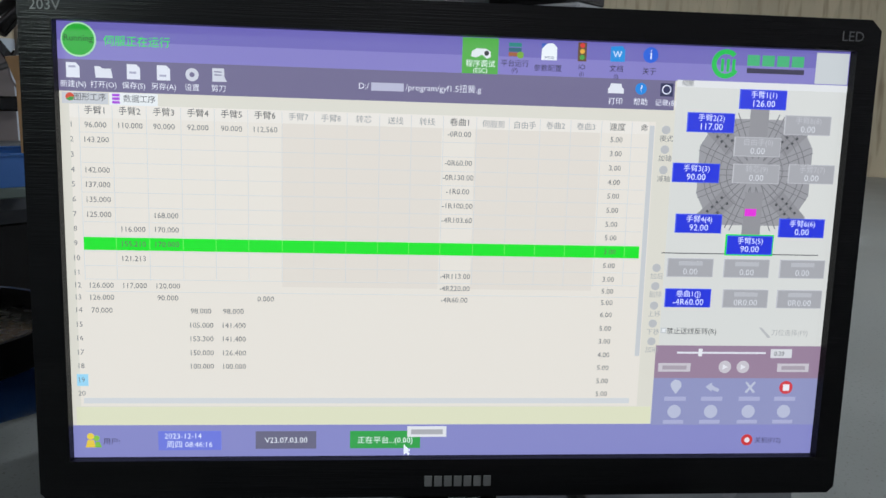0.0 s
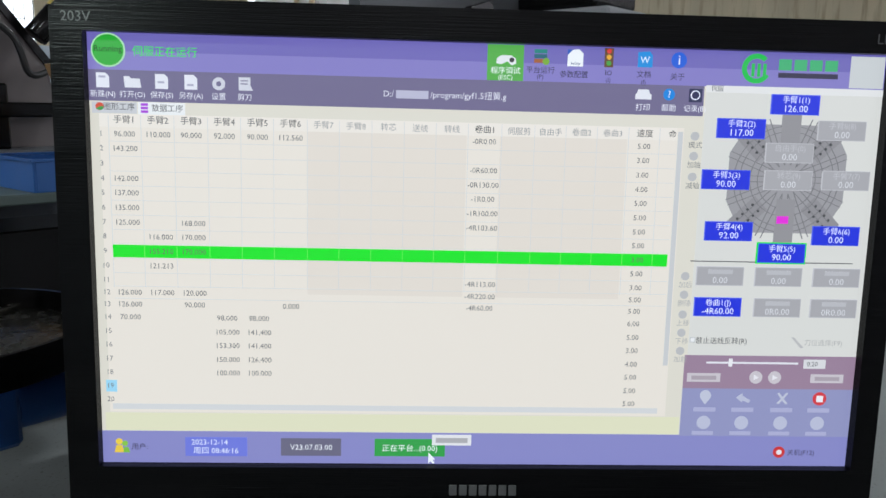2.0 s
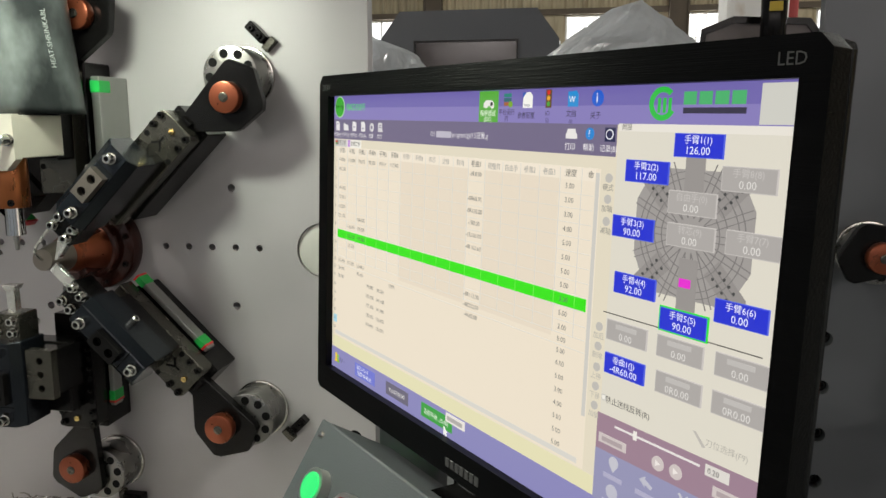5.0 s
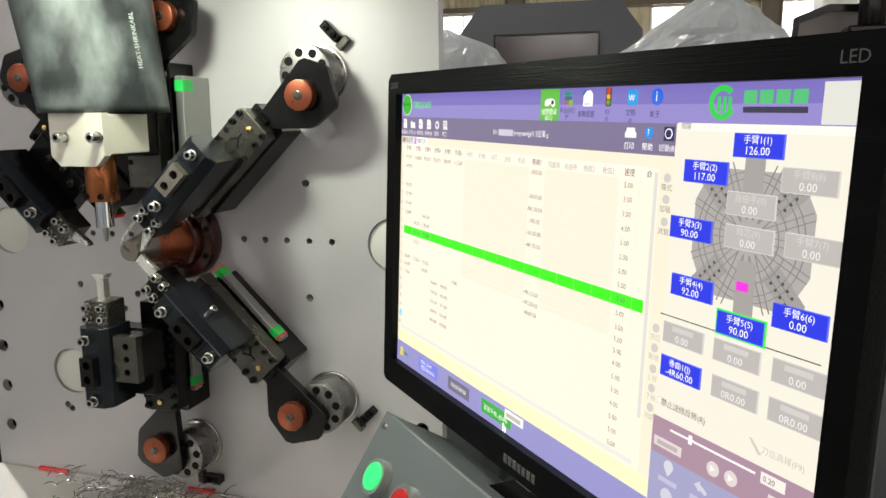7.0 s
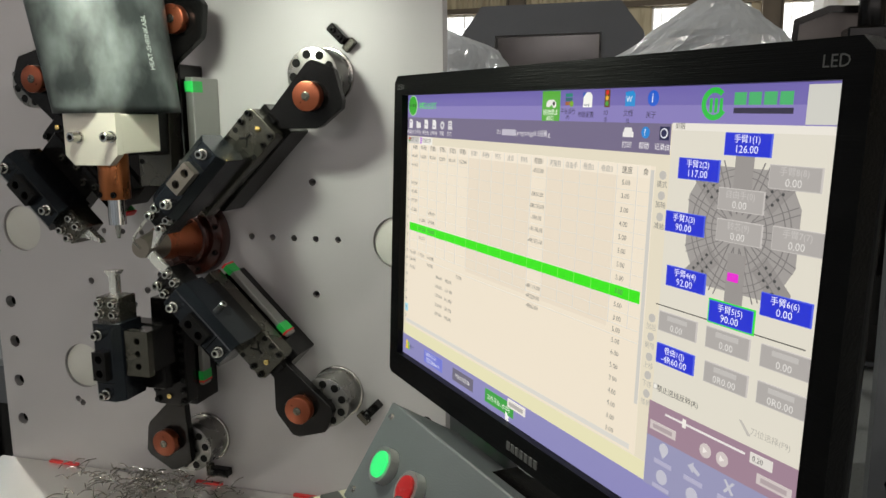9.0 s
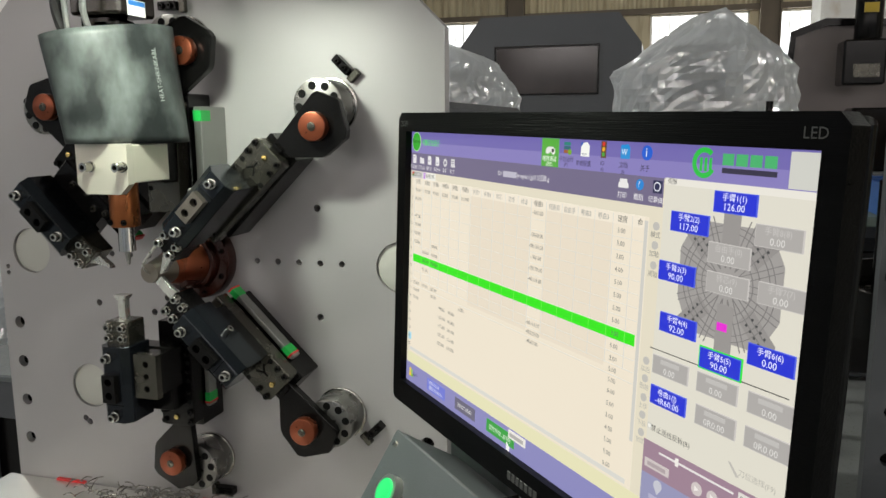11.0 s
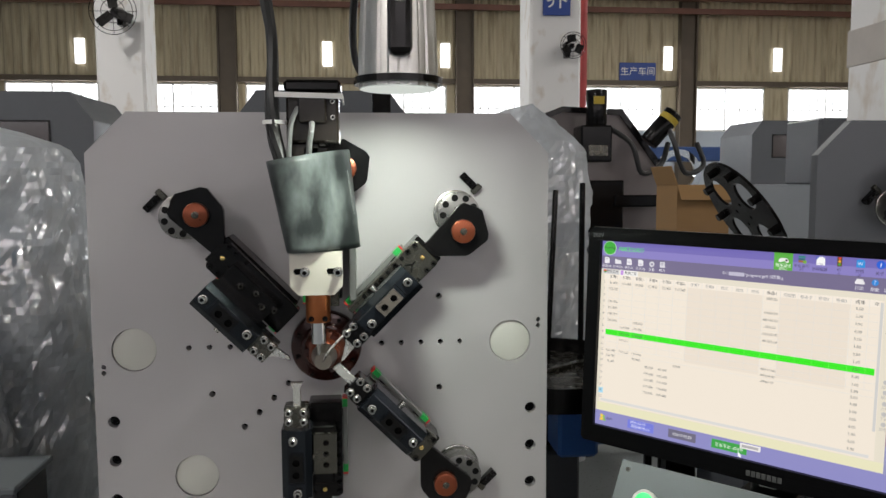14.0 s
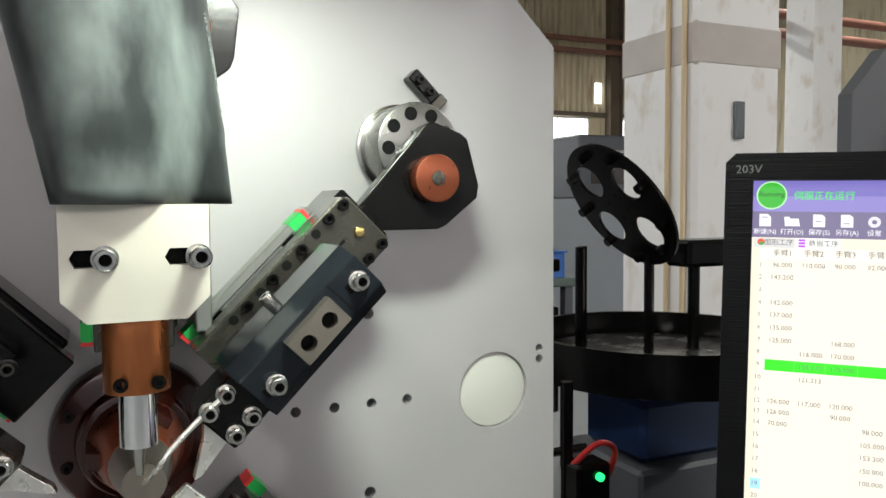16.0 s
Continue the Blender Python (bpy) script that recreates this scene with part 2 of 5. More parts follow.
def prism(pts, y0, y1, bevel=0.0, bm=None, m=None):
    """A polygon in the x-z plane drawn out from y0 to y1, with its edges broken."""
    def build(b):
        f = b.faces.new([b.verts.new((px, y0, pz)) for px, pz in pts])
        ext = bmesh.ops.extrude_face_region(b, geom=[f])
        for v in ext["geom"]:
            if isinstance(v, bmesh.types.BMVert):
                v.co.y = y1
        if bevel:
            bmesh.ops.bevel(b, geom=b.edges[:], offset=bevel, segments=2, affect="EDGES", profile=0.5)
        if m is not None:
            bmesh.ops.transform(b, matrix=m, verts=b.verts)
    return add(bm if bm is not None else bmesh.new(), build)


def screw(parent, x, y, z, r=0.004, h=0.006, material=None, name="screw", direction=(0, -1, 0)):
    """A socket-head screw whose seat is at x, y, z; it stands out along direction, with a real hexagon socket."""
    d = Vector(direction).normalized()

    def build(b):
        n = 18
        rings = [(r, 0), (r, h - r * 0.15), (r * 0.86, h), (r * 0.56, h), (r * 0.5, h - r * 0.7), (0.0, h - r * 0.7)]
        prev = None
        for rr, hh in rings:
            if rr == 0:
                c = b.verts.new((0, 0, hh))
                for i in range(n):
                    b.faces.new((prev[i], prev[(i + 1) % n], c))
                break
            vs = [b.verts.new((rr * math.cos(2 * math.pi * i / n), rr * math.sin(2 * math.pi * i / n), hh)) for i in range(n)]
            if prev:
                for i in range(n):
                    b.faces.new((prev[i], prev[(i + 1) % n], vs[(i + 1) % n], vs[i]))
            prev = vs
        bmesh.ops.transform(b, matrix=Matrix.Translation((x, y, z)) @ d.to_track_quat("Z", "Y").to_matrix().to_4x4(), verts=b.verts)
    ob = part(name, add(bmesh.new(), build), material or STEEL, parent, smooth=True)
    # the socket's inner faces take the painted shade colour
    ob.data.materials.append(HOLE_SHADE)
    for p in ob.data.polygons:
        c = sum((Vector(ob.data.vertices[i].co) for i in p.vertices), Vector()) / len(p.vertices) - Vector((x, y, z))
        if c.dot(d) < h - r * 0.2 and (c - d * c.dot(d)).length < r * 0.55 and c.dot(d) > 0:
            p.material_index = 1
    return ob


def tube(points, r, bm=None, seg=8):
    """A round tube along a smooth line through the points."""
    pts = [Vector(p) for p in points]
    line = []
    for i in range(len(pts) - 1):
        p0, p1, p2, p3 = pts[max(i - 1, 0)], pts[i], pts[i + 1], pts[min(i + 2, len(pts) - 1)]
        for k in range(6):
            t = k / 6
            line.append(0.5 * (2 * p1 + (p2 - p0) * t + (2 * p0 - 5 * p1 + 4 * p2 - p3) * t * t + (3 * p1 - p0 - 3 * p2 + p3) * t ** 3))
    line.append(pts[-1])

    def build(b):
        prev = None
        for i, p in enumerate(line):
            d = (line[min(i + 1, len(line) - 1)] - line[max(i - 1, 0)]).normalized()
            q = d.to_track_quat("Z", "Y").to_matrix()
            vs = [b.verts.new(p + q @ Vector((r * math.cos(2 * math.pi * k / seg), r * math.sin(2 * math.pi * k / seg), 0))) for k in range(seg)]
            if prev:
                for k in range(seg):
                    b.faces.new((prev[k], prev[(k + 1) % seg], vs[(k + 1) % seg], vs[k]))
            else:
                b.faces.new(vs)
            prev = vs
        b.faces.new(prev)
    return add(bm if bm is not None else bmesh.new(), build)


# ---- the hall ----
ZC = 1.2515          # height of the wire line over the floor
X0, X1, Y0, Y1, H = -16.0, 20.0, -9.0, 20.0, 8.2
tagged(link("floor", box(X0, X1, Y0, Y1, -0.1, 0, 0), FLOOR), "grey painted concrete workshop floor with worn patches", "floor", kind="structure")
tagged(link("ceiling", box(X0, X1, Y0, Y1, H, H + 0.1), ROOF), "grey sheet metal workshop roof", "ceiling", kind="structure")
tagged(link("wall_west", box(X0 - 0.2, X0, Y0, Y1, 0, H), LOWALL), "plain pale painted workshop wall", "wall", kind="structure")
tagged(link("wall_east", box(X1, X1 + 0.2, Y0, Y1, 0, H), CLAD), "brown-grey sheeted workshop wall", "wall", kind="structure")


def window_wall(name, yin, side):
    """A long wall with a row of windows; side is +1 when it lies beyond the hall in y."""
    ya, yb = (yin, yin + 0.25) if side > 0 else (yin - 0.25, yin)
    wall = thing(name, pose(0, 0, 0), "workshop wall, pale below, brown corrugated sheets above a row of bright windows", "wall", kind="structure")
    sill, head, pitch, width, first = 2.87, 4.1, 3.03, 2.34, 9.15 - 8 * 3.03
    part("lower_wall", box(X0, X1, ya, yb, 0, sill), LOWALL, wall, "pale blue-grey painted lower wall")
    bm = bmesh.new()
    edge = X0
    for k in range(12):
        a = first + k * pitch
        if a + width > X1:
            break
        if a > edge:
            box(edge, a, ya, yb, sill, head, bm=bm)
        edge = a + width
    box(edge, X1, ya, yb, sill, head, bm=bm)
    part("window_piers", bm, CLAD, wall)
    # corrugated cladding over the windows
    bm = bmesh.new()
    n, prev = int((X1 - X0) / 0.11), None
    face = yin - side * 0.0
    for i in range(n * 2 + 1):
        x = X0 + (X1 - X0) * i / (n * 2)
        y = face - side * (0.05 if i % 4 < 2 else 0.0)
        pair = (bm.verts.new((x, y, head)), bm.verts.new((x, y, H)))
        if prev:
            bm.faces.new((prev[0], pair[0], pair[1], prev[1]))
        prev = pair
    part("cladding", bm, CLAD, wall, "brown-grey corrugated cladding sheets")
    part("backing", box(X0, X1, ya + side * 0.06, yb + side * 0.06, head + 0.001, H), BEAMD, wall)
    for k in range(12):
        a = first + k * pitch
        if a + width > X1:
            break
        w = thing("window", pose(a + width / 2, yin, (sill + head) / 2), "bright frosted workshop window with thin white glazing bars", "window", kind="structure")
        hw, hh = width / 2, (head - sill) / 2
        fr = bmesh.new()
        for x0, x1, z0, z1 in ((-hw, hw, -hh, -hh + 0.05), (-hw, hw, hh - 0.05, hh), (-hw, -hw + 0.05, -hh, hh), (hw - 0.05, hw, -hh, hh), (-0.02, 0.02, -hh, hh)):
            box(x0, x1, 0.02, 0.08, z0, z1, bm=fr, m=None if side > 0 else Matrix.Scale(-1, 4, (0, 1, 0)))
        part("frame", fr, WHITEW, w)
        bars = bmesh.new()
        for i in range(1, 10):
            x = -hw + width * i / 10
            box(x - 0.012, x + 0.012, 0.05 * side, 0.06 * side, -hh, hh, bm=bars)
        box(-hw, hw, 0.05 * side, 0.06 * side, -0.012, 0.012, bm=bars)
        part("glazing_bars", bars, WHITEW, w)
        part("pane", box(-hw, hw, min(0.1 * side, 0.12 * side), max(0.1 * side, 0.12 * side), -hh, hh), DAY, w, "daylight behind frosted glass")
    lint = link("trim", box(X0, X1, min(yin - side * 0.12, yin - side * 0.0), max(yin - side * 0.12, yin - side * 0.0) - 0.002, head + 0.02, head + 0.16), BEAMD)
    tagged(lint, "dark steel lintel over the window row", "lintel", kind="structure")
    for k in range(-2, 5):
        x = 2.865 + (k - 1) * 6.25
        ya_, yb_ = (yin - 0.3, yin) if side > 0 else (yin, yin + 0.3)
        hb = box(x - 0.24, x - 0.2, ya_, yb_, 0, H)
        box(x + 0.2, x + 0.24, ya_, yb_, 0, H, bm=hb)
        box(x - 0.2, x + 0.2, (ya_ + yb_) / 2 - 0.02, (ya_ + yb_) / 2 + 0.02, 0, H, bm=hb)
        c = link("steel_upright", hb, BEAMD)
        tagged(c, "dark steel upright standing against the wall", "upright", "steel uprights", "structure")
    for z in (6.1, 6.45):
        b = link("trim", box(X0, X1, min(yin - side * 0.42, yin - side * 0.3), max(yin - side * 0.42, yin - side * 0.3), z - 0.07, z + 0.07), BEAMR)
        tagged(b, "rust red painted pipe rail along the wall", "rail", "wall rails", "structure")
    return wall


window_wall("wall_north", Y1, 1)
# unseen wall; its window row is added so light comes from the front
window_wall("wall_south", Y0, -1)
for x in (2.35, 5.4, 8.59, 11.8, 14.8, -0.8, -7.1):
    tagged(link("vent_slot", box(x - 0.13, x + 0.13, Y1 - 0.1, Y1 - 0.06, 4.55, 5.2, 0.02), DAY), "small bright slot of daylight in the cladding", "vent", "daylight slots", "structure")


def writing(texts, name, material, parent, label="", depth=0.0004):
    """Joins words into one mesh. texts: (string, x, z, height, align) on the plane y = 0 that faces -y."""
    verts, faces = [], []
    for s, x, z, size, align in texts:
        cu = bpy.data.curves.new("t", "FONT")
        cu.body, cu.size, cu.align_x, cu.align_y, cu.extrude, cu.resolution_u = s, size, align, "CENTER", 0, 2
        ob = bpy.data.objects.new("t", cu)
        me = bpy.data.meshes.new_from_object(ob)
        base = len(verts)
        verts += [(x + v.co.x, -depth, z + v.co.y) for v in me.vertices]
        faces += [[base + i for i in p.vertices] for p in me.polygons]
        bpy.data.objects.remove(ob)
        bpy.data.meshes.remove(me)
        bpy.data.curves.remove(cu)
    me = bpy.data.meshes.new(name)
    me.from_pydata(verts, [], faces)
    me.materials.append(material)
    ob = new(name, me)
    ob.parent = parent
    if label:
        tagged(ob, label)
    return ob


sign = thing("wall_sign", pose(7.72, Y1 - 0.09, 4.5), "blue wall sign with white Chinese lettering", "sign")
part("board", box(-0.52, 0.52, 0, 0.04, -0.25, 0.25, 0.01), SIGNB, sign)
writing([("生产车间", 0, 0, 0.25, "CENTER")], "lettering", TIE, sign, depth=0.004)


def white_column(x, y, w, label, group="white columns"):
    c = thing("column", pose(x, y, 0), label, "column", group, "structure")
    part("shaft", box(-w / 2, w / 2, -w / 2, w / 2, 0, H, 0.03), WHITEW, c)
    part("collar", box(-w / 2 - 0.03, w / 2 + 0.03, -w / 2 - 0.03, w / 2 + 0.03, 5.6, 5.8, 0.01), WHITEW, c)
    return c


white_column(2.3, 8.0, 0.6, "white painted square column with a blue sign plate")
white_column(-2.55, 8.0, 0.52, "white painted square column carrying a wall fan")
white_column(-8.0, 8.0, 0.6, "white painted square column in the workshop")
big = white_column(3.52, 3.26, 0.68, "broad white column with dirty band and cream conduits")
part("dirt_band", box(-0.346, 0.346, -0.346, 0.346, 2.2, 2.46, 0.02), mat("grimy_plaster", (0.5, 0.46, 0.42), 0.8, 0, 0.2, 5, 0.4, 40), big, "grimy rough plaster band")
for dy in (-0.27, -0.13):
    part("conduit", rod((-0.361, dy, 0), (-0.361, dy, H), 0.016, seg=10), PIPE, big, "cream plastic conduit")
part("socket_box", box(-0.05, 0.02, -0.37, -0.34, 1.78, 2.0, 0.005), PANELG, big, "grey metal switch box")
colsign = thing("column_sign", pose(2.3, 7.66, 3.55), "blue sign plate with a white character on the column", "sign")
part("board", box(-0.16, 0.16, 0, 0.02, -0.17, 0.2, 0.005), SIGNB, colsign)
writing([("养", 0, 0.01, 0.26, "CENTER")], "lettering", TIE, colsign, depth=0.003)
tagged(link("pipe", rod((2.68, 7.9, 0), (2.68, 7.9, H), 0.05, seg=12), mat("red_pipe_paint", (0.42, 0.06, 0.06), 0.5, 0, 0.15, 5)), "red painted riser pipe beside the column", "pipe", kind="structure")


def wall_fan(x, y, z, s=1.0):
    f = thing("wall_fan", pose(x, y, z), "black wall fan with wire guard on the white column", "fan", "wall fans")
    part("bracket", box(-0.03, 0.03, 0.0, 0.14, -0.12, 0.06, 0.01), BLACK, f)
    part("motor", rod((0, 0.02, 0), (0, -0.16, -0.02), 0.07 * s, 0.05 * s, 14, 0.01), BLACK, f)
    for k in range(3):
        a = 2 * math.pi * k / 3 + 0.4
        m = pose(0, -0.18, -0.02, 0, math.degrees(a), 0)
        part("blade", box(0.04, 0.2 * s, -0.004, 0.004, -0.05, 0.05, 0.003, m=m), BLACK, f)
    g = bmesh.new()
    for rr in (0.12, 0.2, 0.24):
        ring = [(rr * s * math.cos(2 * math.pi * k / 20), -0.22, -0.02 + rr * s * math.sin(2 * math.pi * k / 20)) for k in range(21)]
        tube(ring, 0.004, g, 5)
    for k in range(8):
        a = 2 * math.pi * k / 8
        rod((0, -0.225, -0.02), (0.24 * s * math.cos(a), -0.2, -0.02 + 0.24 * s * math.sin(a)), 0.003, seg=5, bm=g)
    part("guard", g, BLACK, f)
    return f


wall_fan(-2.5, 7.6, 3.3)
wall_fan(2.42, 7.6, 3.02, 0.6)
white_column(7.8, 6.0, 0.45, "white painted square column in the workshop")


def high_bay(x, y):
    lamp = thing("ceiling_lamp", pose(x, y, 6.9), "round high bay lamp hanging from the roof", "lamp", "high bay lamps")
    part("housing", rod((0, 0, 0), (0, 0, 0.25), 0.22, 0.1, 20), ALU, lamp)
    part("diffuser", rod((0, 0, -0.03), (0, 0, 0.0), 0.2, seg=20), BAYG, lamp)
    part("chain", rod((0, 0, 0.25), (0, 0, H - 6.9), 0.01, seg=6), BLACK, lamp)
    area_lamp("high_bay_light", pose(x, y, 6.85), 0.4, 300, (1, 0.98, 0.95))


# the last four lamps are unseen, added to brighten plate, column and back wall
for hx, hy in ((-5, 3), (3.6, 11.5), (9.3, 6), (-5.5, -6), (7.5, -3.5), (-3.5, 11), (10.5, 12)):
    high_bay(hx, hy)

for yb in (-3.0, 2.5, 8.0, 13.5):
    tr = thing("roof_truss", pose(0, yb, 0), "dark steel roof truss across the hall", "truss", "roof trusses", "structure")
    part("bottom_chord", box(X0, X1, -0.06, 0.06, 6.95, 7.1), BEAMD, tr)
    part("top_chord", box(X0, X1, -0.06, 0.06, 8.0, 8.15), BEAMD, tr)
    for i in range(18):
        xa = X0 + 2 * i
        part("web_bar", rod((xa, 0, 7.05), (xa + 1, 0, 8.05), 0.04, seg=6), BEAMD, tr)
        part("web_bar", rod((xa + 1, 0, 8.05), (xa + 2, 0, 7.05), 0.04, seg=6), BEAMD, tr)
for z, y in ((3.45, 6.4), (3.75, 6.6)):
    tagged(link("red_pipe", tube([(5.6, y, z), (9.0, y, z), (13.0, y, z)], 0.06, seg=10), BEAMR, smooth=True), "rust red overhead pipe between the columns", "pipe", "overhead pipes", "structure")
tagged(link("red_pipe", rod((8.45, 6.4, 0), (8.45, 6.4, 3.8), 0.05, seg=10), BEAMR, smooth=True), "rust red upright pipe beside the column", "pipe", "overhead pipes", "structure")
# ---- the spring forming machine ----
HW, TOP, CH, BOT = 0.3425, 1.601, 0.06, 0.88


def plate_outline():
    return [(-HW, BOT), (HW, BOT), (HW, TOP - CH), (HW - CH, TOP), (-HW + CH, TOP), (-HW, TOP - CH)]


def machine_plate(m, label, steel=None, cab=(-0.30, 0.75)):
    """The upright steel front plate with its drilled holes and white plugs."""
    mach = thing("spring_machine", m, label, "machine", "spring machines")
    holes = []
    small = [(sx * (0.0835 + 0.0302 * i), ZC) for i in range(5) for sx in (1, -1)]
    small += [(sx * 0.172, ZC + dz) for sx in (1, -1) for dz in (0.0715, -0.0715)]
    small += [(-0.058 - 0.0225 * i, 1.193 - 0.0217 * i) for i in range(4)]
    small += [(-0.212, 1.003), (-0.205, 0.998)]
    for x, z in small:
        holes.append(ring_points(x, z, 0.0041 if abs(z - ZC) < 0.01 else 0.0048, 14))
    for sx, zz in ((-1, 1.221), (1, 1.278)):
        for dz in (0.0046, -0.0046):
            holes.append(ring_points(sx * 0.328, zz + dz, 0.0036, 12))
    bolts = [(sx * 0.3165, 1.142 - 0.06 * i) for i in range(4) for sx in (1, -1)]
    for x, z in bolts:
        holes.append(ring_points(x, z, 0.0088, 20))
    plugs = [(-0.2835, 1.2505), (0.2835, 1.2505), (-0.198, 1.054)]
    for x, z in plugs:
        holes.append(ring_points(x, z, 0.0325, 36))
    holes.append(ring_points(0, ZC, 0.045, 36))
    part("front_plate", sheet(plate_outline(), holes, 0.0, 0.02), steel or PLATE, mach, "grey satin steel front plate with drilled holes")
    # black sheet added behind the plate so its drilled holes look dark
    part("hole_backing", box(-HW + 0.02, HW - 0.02, 0.0215, 0.03, BOT, TOP - 0.07), BLACK, mach, "dark plate behind the holes")
    for x, z in plugs:
        part("plug", rod((x, 0.0185, z), (x, 0.0035, z), 0.0322, seg=36, bevel=0.002), PLUG, mach, "round white plastic plug", smooth=True)
    for x, z in bolts:
        screw(mach, x, 0.0200, z, 0.0078, 0.012, BLACK, "bolt")
    part("cabinet", box(cab[0], 0.30, 0.0302, cab[1], 0.0, 1.46, 0.01), DGREY, mach, "dark grey painted machine cabinet")
    part("base", box(-0.36, 0.36, -0.42, 0.0199, 0.0, 0.86, 0.008), DGREY, mach)
    return mach


def spindle(mach):
    """The bronze-brown quill in the middle of the plate."""
    bm = rod((0, 0.0, ZC), (0, -0.018, ZC), 0.054, 0.052, 40, 0.003)
    part("flange", bm, FLANGE, mach, "dark red-brown round flange", smooth=True)
    part("flange_step", rod((0, -0.018, ZC), (0, -0.03, ZC), 0.038, 0.036, 36, 0.002), FLANGE, mach, smooth=True)
    part("cone", rod((0, -0.03, ZC), (0, -0.078, ZC), 0.031, 0.019, 32, 0.001), COPPER, mach, "orange-brown copper cone", smooth=True)
    part("nose", rod((0, -0.078, ZC), (0, -0.112, ZC), 0.0185, 0.012, 24), EYELET, mach, "dull steel wire nose", smooth=True)
    for k in range(8):
        a = 2 * math.pi * (k + 0.4) / 8
        screw(mach, 0.0445 * math.cos(a), -0.018, ZC + 0.0445 * math.sin(a), 0.0036, 0.003, BLACK)
    for k in range(3):
        a = 2 * math.pi * k / 3 + 1
        m = pose(0, 0, ZC, 0, -math.degrees(a), 0)
        part("jaw", box(0.012, 0.03, -0.062, -0.032, -0.006, 0.006, 0.001, m=m), FLANGE, mach)


def slide(mach_m, angle, crank=(0.266, -0.019), group="forming slides", cover=True, face=None):
    """One radial slide with its crank hub, link and bronze roller, built along +x and turned to its angle."""
    arm = thing("forming_slide", mach_m @ pose(0, 0, ZC, 0, -angle, 0), "black radial slide with steel cover, crank hub and bronze roller", "machine slide", group)
    part("slide_base", box(0.078, 0.216, -0.05, -0.0005, -0.026, 0.0215, 0.0015), BLACK, arm)
    for r in (0.09, 0.16):
        part("rail_lug", box(r, r + 0.01, -0.04, -0.032, 0.021, 0.0245), BLACK, arm)
    part("rail", box(0.07, 0.19, -0.046, -0.029, 0.024, 0.0305, 0.001), RAIL, arm, "grey guide rail with green end stickers")
    for r in (0.0725, 0.1715):
        part("sticker", box(r, r + 0.012, -0.0466, -0.0285, 0.0237, 0.0309), GREENS, arm, "bright green sticker")
    part("red_edge", box(0.1837, 0.1862, -0.0468, -0.028, 0.0236, 0.031), REDS, arm)
    part("red_edge", box(0.0698, 0.0722, -0.0468, -0.028, 0.0236, 0.031), REDS, arm)
    # a black face puts the shade of slides beyond the lamp into colour
    if cover:
        part("slide_cover", prism([(0.07, -0.022), (0.205, -0.0245), (0.2095, -0.02), (0.2095, 0.019), (0.205, 0.0235), (0.07, 0.0235)], -0.073, -0.051, 0.0012), face or DARKST, arm, "dark ground steel cover plate")
        for r, s in ((0.2025, 0.0185), (0.189, 0.0188), (0.2028, -0.0195), (0.1895, -0.0197), (0.162, 0.018), (0.135, 0.0185), (0.112, 0.0185)):
            screw(arm, r, -0.0728, s, 0.0038, 0.0042, BLACK)
        # flat dark discs paint the shade of tapped holes, nothing is drilled
        for r, s in ((0.176, 0.018), (0.148, 0.018), (0.124, 0.018), (0.17, -0.0205), (0.1, 0.0186)):
            part("tapped_hole_shade", rod((r, -0.0735, s), (r, -0.066, s), 0.0032, seg=14), HOLE_SHADE, arm)
        part("brass_plug", rod((0.1975, -0.0755, -0.0022), (0.1975, -0.07, -0.0022), 0.0034, seg=16, bevel=0.0006), BRASS, arm, smooth=True)
        for a, b_ in (((0.180, 0.001), (0.1865, 0.001)), ((0.180, 0.001), (0.172, 0.008)), ((0.180, 0.001), (0.171, -0.006))):
            d = Vector((b_[0] - a[0], 0, b_[1] - a[1]))
            ang = math.degrees(math.atan2(d.z, d.x))
            part("oil_groove", box(0, d.length, -0.0734, -0.0715, -0.0011, 0.0011, m=pose(a[0], 0, a[1], 0, -ang, 0)), HOLE_SHADE, arm)
    # crank hub
    hub = rod((0.281, -0.0005, 0.001), (0.281, -0.044, 0.001), 0.032, seg=44, bevel=0.0015)
    part("crank_hub", hub, HUBST, arm, "turned steel crank hub with bolt holes", smooth=True)
    part("hub_ring", rod((0.281, -0.0003, 0.001), (0.281, -0.005, 0.001), 0.0345, seg=44, bevel=0.001), STEEL, arm, smooth=True)
    # hub holes are dark discs too, their depth shade is only colour
    for k in range(9):
        a = 2 * math.pi * k / 9 + 0.35
        x, z = 0.281 + 0.0238 * math.cos(a), 0.001 + 0.0238 * math.sin(a)
        part("hub_hole_shade", rod((x, -0.0446, z), (x, -0.036, z), 0.005, seg=14), HOLE_SHADE, arm)
    # link plate and roller
    cx, cs = crank
    ox, os_ = cx - 0.266, cs + 0.019
    pts = [(0.205, 0.006), (0.205, -0.010), (0.246 + ox, -0.046 + os_), (0.252 + ox, -0.0485 + os_), (0.281 + ox, -0.052 + os_), (0.288 + ox, -0.047 + os_), (0.304 + ox, -0.019 + os_), (0.303 + ox, -0.013 + os_), (0.294 + ox, 0.006 + os_), (0.288 + ox, 0.0085 + os_)]
    pts = pts[:2] + [(cx + (a - cx) * 1.1, cs + (b_ - cs) * 1.1) for a, b_ in pts[2:]]
    part("link_plate", prism(pts[::-1], -0.0575, -0.046, 0.001), BLACK, arm, "black pear-shaped link plate")
    part("link_neck", box(0.198, 0.216, -0.063, -0.048, -0.009, 0.005, 0.001), BLACK, arm)
